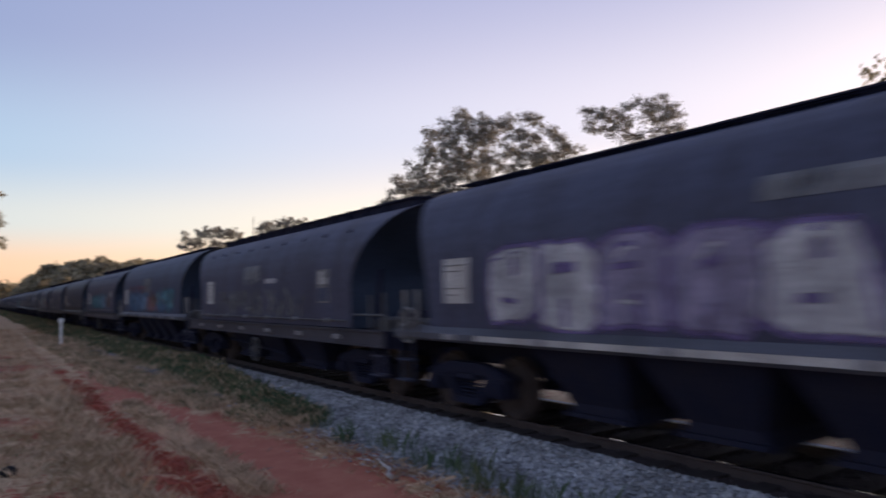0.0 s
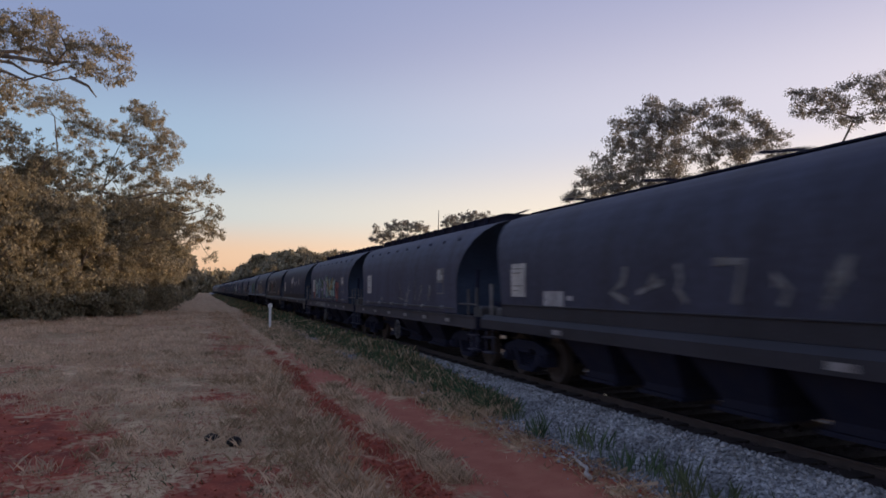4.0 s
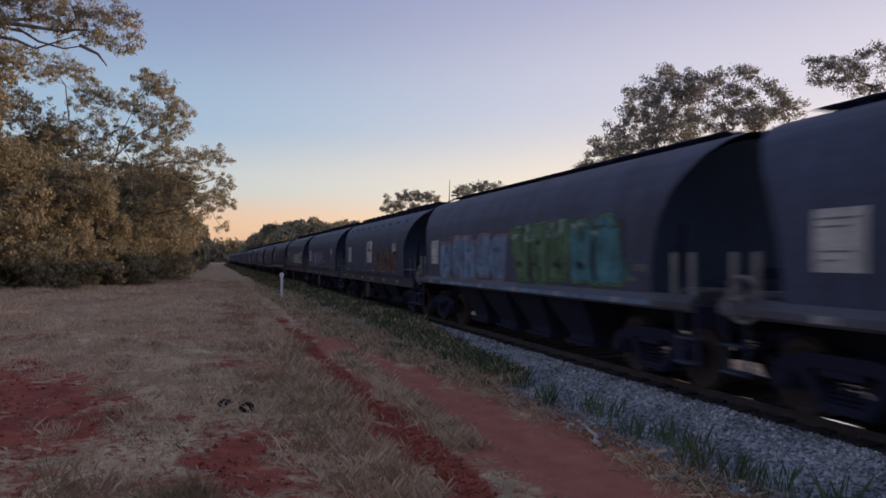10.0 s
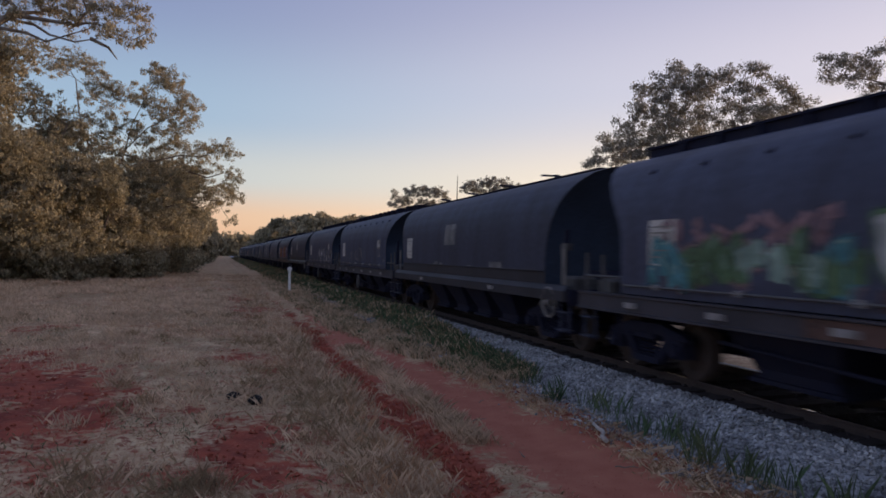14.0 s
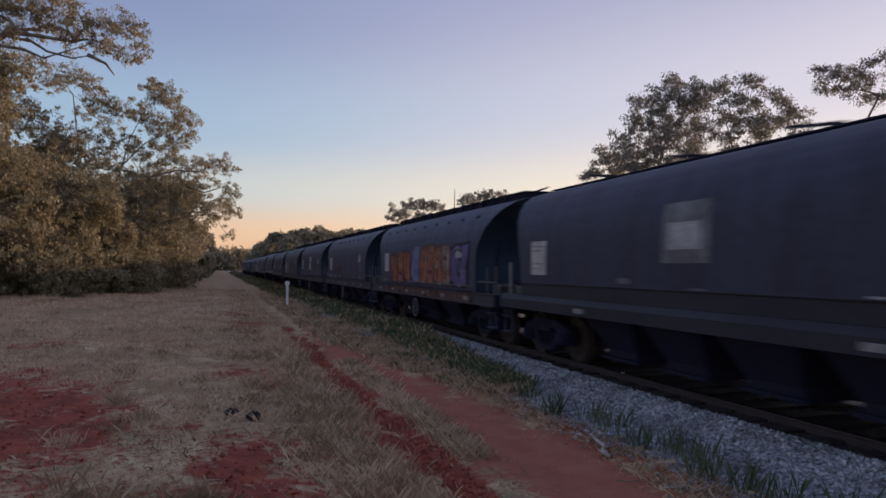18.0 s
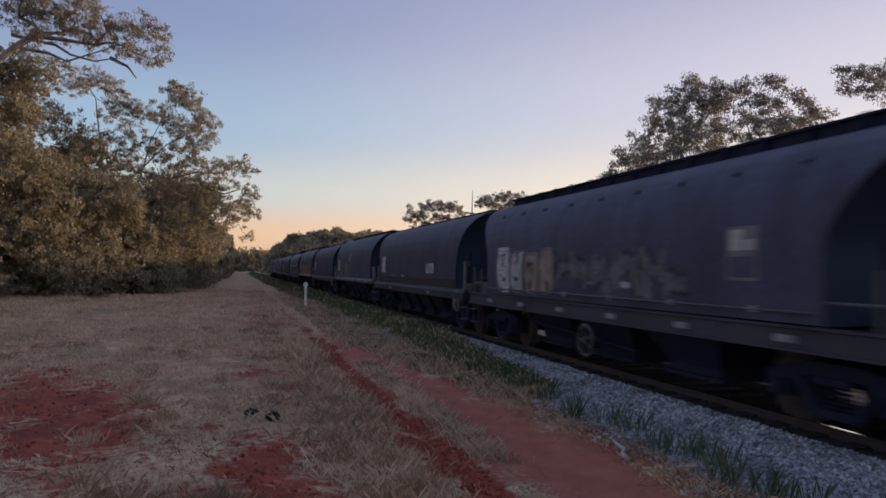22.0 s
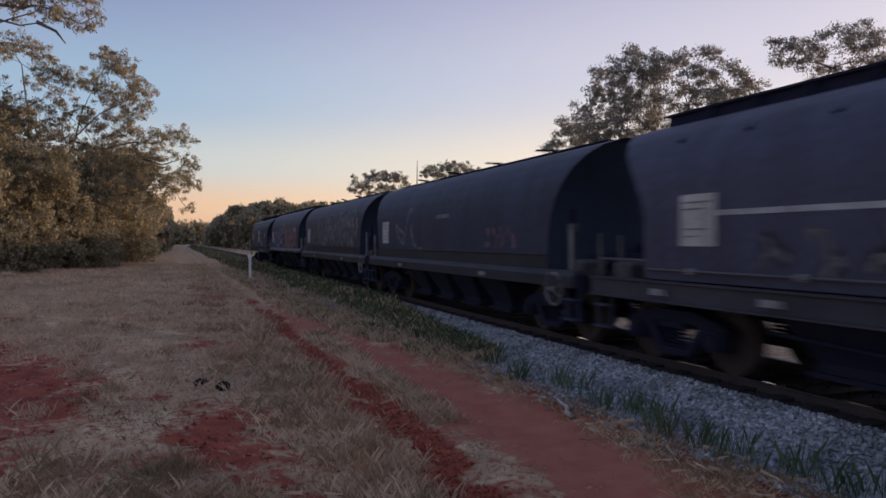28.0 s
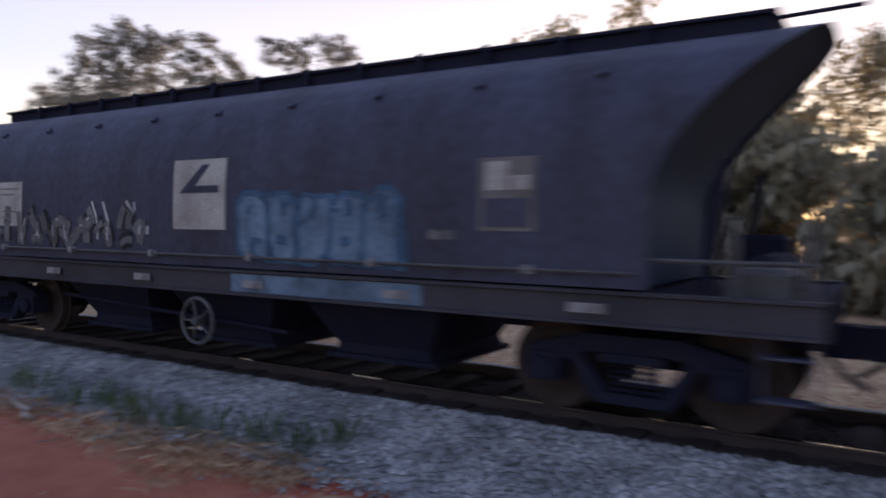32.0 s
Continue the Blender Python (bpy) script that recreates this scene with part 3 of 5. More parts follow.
def make_wagon(kind, label, emblem=True):
    w = tagged(new("grain_wagon"), label, "hopper wagon", "wagons of the grain train")
    hooded = kind == "hooded"
    shape = "hooded" if hooded else "domed"
    part("body", shared("body" + kind, lambda: body_mesh(shape, DEEP if kind == "banded" else STEEL, TALL if kind == "slim" else SECTION)), w)
    for s in (-1, 1):
        part("end_sheet", shared("end%s%d" % (shape, s), lambda: end_sheet(shape, s)), w, "dark blue-grey sloping end sheet")
        part("side_sill", shared("sill" + kind, lambda: sill_mesh(kind)), w, "grimy steel side sill", pose(s * 1.42, 0, 0, 0, 0, 0 if s < 0 else 180))
        turn = pose(0, s * 6.33, 0, 0, 0, 0 if s > 0 else 180)
        part("end_platform", shared("platform", platform_mesh), w, "", turn)
        for x in (-1.05, 1.05):
            part("end_strut", shared("strut", strut_mesh), w, "", turn @ pose(x, 0, 0))
        part("air_tank", shared("tank", air_tank), w, "", turn @ pose(0, 0.25, 1.46))
        part("valve_box", shared("box.5", lambda: valve_box(0.5)), w, "", turn @ pose(0.7 * s, 0.05, 1.24))
        part("valve_box", shared("box.2", lambda: valve_box(0.22)), w, "", turn @ pose(-0.95 * s, 0.3, 1.24))
        part("coupler", shared("coupler", coupler_mesh), w, "", pose(0, s * 6.9, 0, 0, 0, 0 if s > 0 else 180))
        posts = {"hooded": ((6.42, 0.74), (7.0, 0.78)), "banded": ((6.75, 0.86),), "slim": ((6.5, 0.82), (6.92, 0.82))}[kind]
        for y, h in posts:
            part("handrail_post", shared("post%.2f" % h, lambda: post_mesh(h, 0.03 if hooded else 0.05, DULLSTEEL if hooded else GREYP)), w, "worn pale handrail post", pose(-1.36, s * y, 1.2))
        if kind == "banded" and s < 0:
            part("post_box", shared("cap", lambda: Mesh().box(-0.07, -0.1, 0, 0.07, 0.1, 0.14).data("post_box", DULLSTEEL)), w, "pale box on the handrail post", pose(-1.3, -6.75, 2.02))
        if hooded:
            part("handrail", shared("handrail", lambda: Mesh().tube([(0, -0.5, 0.36), (0, 0.85, 0.36)], 0.024, 6).data("handrail", DULLSTEEL)), w, "", pose(-1.36, s * 6.2, 1.2, 0, 0, 0 if s > 0 else 180))
        part("foot_step", shared("step", step_mesh), w, "", pose(-1.38, s * 6.85, 0))
        for x in (-1, 1):
            b = part("side_frame", shared("bogie", bogie_frame), w, "", pose(x * 1.0, s * 5.5, 0))
            part("spring_pack", shared("springs", spring_pack), b)
        for y in (-0.875, 0.875):
            a = part("axle", shared("axle", axle_mesh), w, "", pose(0, s * 5.5 + y, 0.46))
            for x in (-1, 1):
                part("wheel", shared("wheel", wheel_mesh), a, "worn steel wheel", pose(x * 0.75, 0, 0, 0, 0, 0 if x > 0 else 180))
    n = 3 if hooded else 4
    for k in range(n):
        part("hopper_chute", shared("chute%d" % n, lambda: chute_mesh(3.6 / n)), w, "", pose(0, (k - (n - 1) / 2) * 7.4 / n, 0))
    part("centre_sill", shared("centre", lambda: Mesh().prism([(-6.9, 0.72), (6.9, 0.72), (6.9, 1.06), (-6.9, 1.06)], -0.24, 0.24).data("centre_sill", BLACK)), w)
    if hooded:
        part("brake_rod", shared("rod", lambda: Mesh().tube([(0, -1.2, 0), (0, 3.6, 0.22)], 0.03, 6).data("brake_rod", BLACK)), w, "", pose(-1.1, 0, 0.5))
        part("release_pipe", shared("pipe", rail_pipe), w, "", pose(-1.47, 0, 0))
    elif kind == "banded":
        part("lower_panel", shared("band", lower_band), w, "near-black lower panel", pose(-1.425, 0, 0))
    for k in range(6):
        if hooded:
            part("pipe_clamp", shared("clamp", clamp_mesh), w, "", pose(-1.47, -4.6 + k * 1.85, 1.45))
        if kind != "banded" or k in (1, 4):
            part("reflector", shared("reflector", reflector_mesh), w, "scuffed white reflector", pose(-1.51 if hooded else -1.52, -5.2 + k * 2.1, {"hooded": 1.12, "banded": 1.13, "slim": 1.265}[kind]))
    if hooded:
        part("hatch_trough", shared("trough", trough_mesh), w, "black raised hatch trough")
        part("brake_wheel", shared("handwheel", lambda: hand_wheel(DULLSTEEL)), w, "spoked hand brake wheel", pose(-1.5, 0.0, 0.6))
        part("roof_rod", shared("roofrod", lambda: Mesh().tube([(-0.1, -6.5, 3.87), (-0.1, -7.3, 3.9)], 0.022, 5).data("roof_rod", BLACK)), w)
        for k in range(9):
            part("lug", shared("lug", lifting_lug), w, "", pose(-1.16, -5.2 + k * 1.3, 3.29, 0, -50, 0))
    else:
        part("roof_walkway", shared("walkway" + kind, lambda: walkway_mesh(0.13 if kind == "slim" else 0.0)), w)
        part("brake_wheel", shared("palewheel", lambda: hand_wheel(GREYP)), w, "pale spoked hand brake wheel", pose(-1.5, 6.6, 1.42) if kind == "slim" else pose(-1.5, -6.35, 0.98))
        for k in range(4):
            part("roof_hatch", shared("hatch", hatch_mesh), w, "", pose(0.3, -4.2 + k * 2.8, 0.07 if kind == "slim" else 0))
            if kind == "banded":
                part("hatch_lever", shared("lever", lever_mesh), w, "", pose(-0.3, -4.2 + k * 2.8, 0))
    y = {"hooded": 4.55, "banded": 5.1, "slim": 5.2}[kind]
    for k, (z, a, b) in enumerate(((2.36, 0.28, -0.26), (2.27, 0.28, -0.12), (2.0, 0.24, -0.2), (1.9, 0.24, 0.0))):
        bar = [(y + a, z), (y + b, z), (y + b, z + 0.022), (y + a, z + 0.022)]
        part("stencil_bar", shared("bar%s%d" % (kind, k), lambda: Mesh().rings([on_side(bar, 0.018), on_side(bar, 0.013)]).data("stencil_bar", GREYP)), w, "dark unreadable line of lettering")
    plate(w, {"hooded": 4.55, "banded": 5.1, "slim": 5.2}[kind], 1.78, 0.68, 0.7, PALE)
    if hooded and emblem:
        plate(w, 0.06, 1.77, 0.98, 0.9, PALE, "company_plate", "faded white panel with a dark emblem")
        m = Mesh()
        mark = [(0.42, 2.24), (-0.32, 2.24), (-0.32, 2.33), (0.12, 2.33), (-0.14, 2.6), (0.0, 2.6)]
        m.rings([on_side(mark, 0.018), on_side(mark, 0.013)])
        part("emblem", m.data("emblem", STEEL), w, "dark angular emblem")
    if hooded:
        plate(w, -4.35, 1.80, 0.6, 0.72, GREYP, "data_plate", "grey stained data plate")
        for k, (y0, z0, y1, z1) in enumerate(((-4.12, 2.2, -4.36, 2.48), (-4.4, 2.2, -4.6, 2.34), (-4.1, 1.84, -4.6, 2.12))):
            field = [(y0, z0), (y1, z0), (y1, z1), (y0, z1)]
            part("plate_field", shared("field%d" % k, lambda: Mesh().rings([on_side(field, 0.018), on_side(field, 0.013)]).data("plate_field", PALE if k != 2 else STEEL)), w)
    return w


# Each wagon's kind, and how far along its side the painting is set; they are coupled at one even pitch.
H, B, S = "hooded", "banded", "slim"
FIRST, PITCH = 4.40, 14.696
WAGONS = [
    (S, -0.4), (H, -0.8), (S, -0.4), (H, -0.2), (B, -0.3), (H, -0.3), (H, -0.2), (B, 0.1), (B, 0.1), (S, -0.1), (S, -0.6), (H, -0.2), (H, 0.2), (H, -0.3), (B, 0.0), (H, -0.5), (H, -0.7), (B, -0.2), (H, -0.6), (H, -0.8), (H, -0.5), (H, -0.3), (B, -0.5), (S, -0.3), (B, -0.3), (S, 0.3), (H, -0.7), (B, -0.4), (B, -0.3), (S, -0.3), (H, -0.0),
]
TRAIN = []
SET = {}
for kind, along in WAGONS:
    TRAIN.append((make_wagon(kind, "", len(TRAIN) in (11, 20, 30)), FIRST + PITCH * len(TRAIN), kind))
    SET[TRAIN[-1][0].name] = along


# ---- painted marks on the wagons ----
def paint(name, r, g, b):
    """Faded spray paint under road film: worn through in places, soft towards the edge of the spray."""
    m = material("spray_paint_" + name, (r, g, b), 0.6, spots=(r * 0.6, g * 0.6, b * 0.6), scale=2.2, fine=14, bump=0.04, amount=0.6)
    n, l = m.node_tree.nodes, m.node_tree.links
    cover = n.new("ShaderNodeAttribute")
    cover.attribute_name = "cover"
    tc = n.new("ShaderNodeTexCoord")
    worn = n.new("ShaderNodeTexNoise")
    worn.inputs["Scale"].default_value, worn.inputs["Detail"].default_value = 3.2, 6
    l.new(tc.outputs["Object"], worn.inputs["Vector"])
    keep = n.new("ShaderNodeMapRange")
    keep.inputs["From Min"].default_value, keep.inputs["From Max"].default_value = 0.3, 0.62
    keep.inputs["To Min"].default_value, keep.inputs["To Max"].default_value = 0.62, 1.0
    l.new(worn.outputs["Fac"], keep.inputs["Value"])
    x = n.new("ShaderNodeMath")
    x.operation = "MULTIPLY"
    l.new(cover.outputs["Fac"], x.inputs[0])
    l.new(keep.outputs["Result"], x.inputs[1])
    l.new(x.outputs["Value"], n["Principled BSDF"].inputs["Alpha"])
    return m


PAINT = {"white": paint("white", 0.525, 0.512, 0.537), "grey": paint("grey", 0.205, 0.205, 0.22), "lilac": paint("lilac", 0.302, 0.267, 0.391), "purple": paint("purple", 0.171, 0.126, 0.294), "blue": paint("blue", 0.075, 0.155, 0.275),
         "sky": paint("sky", 0.188, 0.276, 0.400), "teal": paint("teal", 0.087, 0.255, 0.300), "green": paint("green", 0.108, 0.188, 0.099), "mint": paint("mint", 0.297, 0.420, 0.367), "red": paint("red", 0.28, 0.088, 0.088),
         "orange": paint("orange", 0.396, 0.147, 0.085), "tan": paint("tan", 0.330, 0.251, 0.207), "pink": paint("pink", 0.307, 0.190, 0.217), "yellow": paint("yellow", 0.291, 0.238, 0.123), "dark": paint("dark", 0.023, 0.023, 0.029), "ash": paint("ash", 0.155, 0.155, 0.165), "indigo": paint("indigo", 0.223, 0.241, 0.400), "rust": paint("rust", 0.143, 0.081, 0.071)}


def flat(name, outline, mat, wagon, lift, label=""):
    """One sprayed shape on the near side, dense inside and thin at its rim."""
    along = SET[wagon.name]
    n = len(outline)
    m = Mesh()
    if name in ("graffiti_tag", "graffiti_stroke"):
        half = n // 2
        rows = []
        for (y0, z0), (y1, z1) in zip(outline[:half], outline[:half - 1:-1]):
            rows.append([(y0 + (y1 - y0) * f + along, clip(z0 + (z1 - z0) * f)) for f in (-0.15, 0.12, 0.88, 1.15)])
        m.rings([on_side(r, lift) for r in rows], closed=False, caps=False)
        cover = [0, 1, 1, 0] * half
    else:
        cy, cz = sum(p[0] for p in outline) / n, sum(p[1] for p in outline) / n
        rings = [[(cy + (y - cy) * f + along, clip(cz + (z - cz) * f)) for y, z in outline] for f in (1.03, 0.95, 0.5)]
        m.rings([on_side(r, lift) for r in rings], caps=False)
        m.f.append(tuple(range(2 * n, 3 * n)))
        cover = [0.0] * n + [1.0] * (2 * n)
    me = m.data(name, PAINT[mat])
    a = me.attributes.new("cover", "FLOAT", "POINT")
    a.data.foreach_set("value", [float(c) for c in cover])
    return part(name, me, wagon, label)


def stroke(points, w):
    """The outline of a brush stroke along (y, z) points."""
    left, right = [], []
    for i, (y, z) in enumerate(points):
        y0, z0 = points[max(0, i - 1)]
        y1, z1 = points[min(len(points) - 1, i + 1)]
        d = math.hypot(y1 - y0, z1 - z0) or 1
        ny, nz = -(z1 - z0) / d * w / 2, (y1 - y0) / d * w / 2
        left.append((y + ny, z + nz))
        right.append((y - ny, z - nz))
    return left + right[::-1]


def clip(z):
    return max(1.34, min(3.4, z))


def blob(y, z, ry, rz, rng, n=22, rough=0.12, square=0.6):
    out = []
    ph = rng.uniform(0, 6.28)
    for k in range(n):
        a = 2 * math.pi * k / n
        c, s = math.cos(a), math.sin(a)
        q = 1 + rough * math.sin(3 * a + ph) + rough * 0.6 * math.sin(5 * a - ph)
        out.append((y + ry * q * math.copysign(abs(c) ** square, c), clip(z + rz * q * math.copysign(abs(s) ** square, s))))
    return out


def block(y, z, ry, rz, rng, n=26):
    """The outline of one fat letter: a block with rounded corners, wider at head or foot, its rim a little uneven."""
    out, flare, lean, dent = [], rng.uniform(-0.3, 0.3), rng.uniform(-0.28, 0.28), rng.uniform(0, 6.28)
    for k in range(n):
        a = 2 * math.pi * k / n
        c, s = math.cos(a), math.sin(a)
        v = math.copysign(abs(s) ** 0.5, s)
        u = math.copysign(abs(c) ** 0.55, c) * (1 + flare * v) + lean * v
        q = 1 + 0.06 * math.sin(3 * a + dent) + 0.04 * math.sin(7 * a - dent)
        out.append((y + ry * u * q, clip(z + rz * v * q)))
    return out


def mural(w, y0, y1, z0, z1, n, fill, edge, seed, inner="dark", accent="white", cloud=True, label="", busy=1.0):
    """A row of n fat letter shapes from y0 to y1 that cannot be read: a sprayed border, the fills, cuts and glints."""
    rng = random.Random(seed)
    step = (y1 - y0) / n
    fills = fill if isinstance(fill, tuple) else (fill,)
    for i in range(n):
        y, z = y0 + step * (i + 0.5), (z0 + z1) / 2 + rng.gauss(0, 0.03)
        ry, rz = abs(step) * rng.uniform(0.48, 0.56), (z1 - z0) / 2 * rng.uniform(0.92, 1.06)
        shape = rng.getrandbits(24)
        f = fills[i * len(fills) // n]
        if cloud:
            flat("graffiti_outline", block(y, z, ry + 0.07, rz + 0.07, random.Random(shape)), edge, w, 0.008 + 0.0003 * i, label)
        flat("graffiti_letter", block(y, z, ry, rz, random.Random(shape)), f, w, 0.013 + 0.0003 * i)
        # cuts between the letter's limbs, from its foot, head or side
        cuts = []
        foot = rng.choice((-1, 1))
        cuts.append([(y + rng.uniform(-0.3, 0.3) * ry, z + foot * rz * 0.98), (y + rng.uniform(-0.2, 0.2) * ry, z + foot * rz * rng.uniform(0.25, 0.5))])
        if rng.random() < 0.75:
            cuts.append([(y + rng.uniform(0.2, 0.5) * ry, z - foot * rz * 0.35), (y - rng.uniform(0.0, 0.3) * ry, z - foot * rz * rng.uniform(0.3, 0.5))])
        cuts.append([(y + step * 0.5, z - 0.9 * rz), (y + step * rng.uniform(0.42, 0.56), z), (y + step * 0.5, z + 0.9 * rz)])
        for k, c in enumerate(cuts):
            flat("graffiti_stroke", stroke([(p, clip(q)) for p, q in c], rng.uniform(0.05, 0.13)), inner, w, 0.0185 + 0.0006 * k)
        for k in range(int(rng.choice((1, 2, 2)) * busy)):
            a, b = rng.uniform(-0.75, 0.5), rng.choice((0.8, 0.72, rng.uniform(-0.6, 0.6)))
            pts = [(y + a * ry, clip(z + b * rz)), (y + (a + 0.2) * ry, clip(z + (b + rng.uniform(0.0, 0.1)) * rz)), (y + (a + 0.45) * ry, clip(z + (b + rng.uniform(-0.3, 0.05)) * rz))]
            flat("graffiti_stroke", stroke(pts, rng.uniform(0.03, 0.07)), accent if rng.random() < 0.7 else edge, w, 0.021 + 0.0005 * k)


def wild(w, y0, y1, z0, z1, n, fill, edge, seed, glint="white", heavy=0.2, per=4):
    """Interlocked lettering that cannot be read: bent heavy strokes with a sprayed edge, one over the other, and thin glints."""
    rng = random.Random(seed)
    step, mid, half = (y1 - y0) / n, (z0 + z1) / 2, (z1 - z0) / 2
    fills = fill if isinstance(fill, tuple) else (fill,)
    for i in range(n):
        y = y0 + step * (i + 0.5)
        for k in range(per):
            a, b = rng.uniform(-0.6, 0.6), rng.uniform(-0.95, 0.95)
            turn, bend = rng.choice((rng.uniform(1.1, 2.0), rng.uniform(-0.5, 0.5))), rng.uniform(-1.6, 1.6)
            reach = half * rng.uniform(0.7, 1.25)
            pts, py, pz = [], y + a * step, mid + b * half * 0.6 - reach * 0.45 * math.sin(turn)
            for j in range(6):
                pts.append((py, max(z0, min(z1, clip(pz)))))
                py, pz = py + reach / 5 * math.cos(turn) * 0.8, pz + reach / 5 * math.sin(turn)
                turn += bend / 5
            h = heavy * rng.uniform(0.65, 1.25)
            if k % 2 == 0:
                flat("graffiti_stroke", stroke(pts, h + 0.1), edge, w, 0.008 + 0.0008 * k + 0.00015 * i)
            flat("graffiti_stroke", stroke(pts, h), fills[(i * len(fills) // n + (rng.random() < 0.25)) % len(fills)], w, 0.0125 + 0.0008 * k + 0.00015 * i)
            if rng.random() < 0.45:
                flat("graffiti_stroke", stroke([(p + 0.02, q + 0.3 * h) for p, q in pts[1:4]], 0.035), glint, w, 0.0185 + 0.0006 * k)


def scrawl(w, y0, y1, z0, z1, n, mat, seed, width=0.06, label=""):
    """Thin sprayed zigzag strokes that cannot be read."""
    rng = random.Random(seed)
    step = (y1 - y0) / n
    for i in range(n):
        y = y0 + step * (i + 0.5)
        k = rng.choice((3, 4, 5))
        pts = [(y + step * rng.uniform(-0.45, 0.45), clip(z0 + (z1 - z0) * (j / (k - 1) if rng.random() < 0.7 else rng.random()))) for j in range(k)]
        flat("graffiti_tag", stroke(pts, width * rng.uniform(0.7, 1.3)), mat, w, 0.012 + 0.0007 * i, label)


GLYPH = {"K": [[(0.1, 0), (0.16, 1)], [(0.9, 1), (0.2, 0.5)], [(0.25, 0.55), (1.0, 0)]], "U": [[(0.05, 1), (0.1, 0.25), (0.3, 0.06), (0.6, 0.06), (0.8, 0.25), (0.9, 1)]], "A": [[(0, 0), (0.42, 1)], [(0.42, 1), (0.62, 1), (1, 0)], [(0.2, 0.35), (0.8, 0.35)]]}


def lettering(w, text, y0, y1, z0, z1, fill, edge, thick):
    step = (y1 - y0) / len(text)
    for i, ch in enumerate(text):
        for k, line in enumerate(GLYPH[ch]):
            pts = [(y0 + step * (i + 0.06 + 0.88 * a), clip(z0 + (z1 - z0) * b)) for a, b in line]
            flat("graffiti_stroke", stroke(pts, thick * 1.1), edge, w, 0.010 + 0.001 * k + 0.0004 * i)
            flat("graffiti_stroke", stroke(pts, thick * 0.8), fill, w, 0.018 + 0.001 * k + 0.0004 * i)


def patch(w, y0, y1, z0, z1, mat, lift=0.008, name="paint_patch", label=""):
    zs = [z0 + (z1 - z0) * k / 4 for k in range(5)]
    y0, y1 = y0 + SET[w.name], y1 + SET[w.name]
    m = Mesh().rings([on_side([(y0, z), (y1, z)], lift) for z in zs], closed=False, caps=False)
    me = m.data(name, PAINT[mat])
    me.attributes.new("cover", "FLOAT", "POINT").data.foreach_set("value", [1.0] * len(m.v))
    part(name, me, w, label)


def sill_paint(w, y0, y1, kind, mat):
    z0, z1, x = {"hooded": (1.015, 1.235, -1.474), "banded": (1.04, 1.22, -1.523), "slim": (1.225, 1.305, -1.523)}[kind]
    y0, y1 = y0 + SET[w.name], y1 + SET[w.name]
    me = Mesh().box(x - 0.004, min(y0, y1), z0, x + 0.01, max(y0, y1), z1).data("painted_sill", PALE if mat == "white" else PAINT[mat])
    me.attributes.new("cover", "FLOAT", "POINT").data.foreach_set("value", [1.0] * 8)
    part("painted_sill", me, w)


def small_signs(w, seed):
    """Little stencil bars and tags low on the side."""
    rng = random.Random(seed)
    for _ in range(rng.choice((2, 3, 4))):
        y, z = rng.uniform(-5.0, 4.6), rng.uniform(1.5, 1.75)
        patch(w, y, y - rng.uniform(0.15, 0.4), z, z + rng.uniform(0.06, 0.12), rng.choice(("grey", "white", "grey")), 0.006, "stencil_bar")


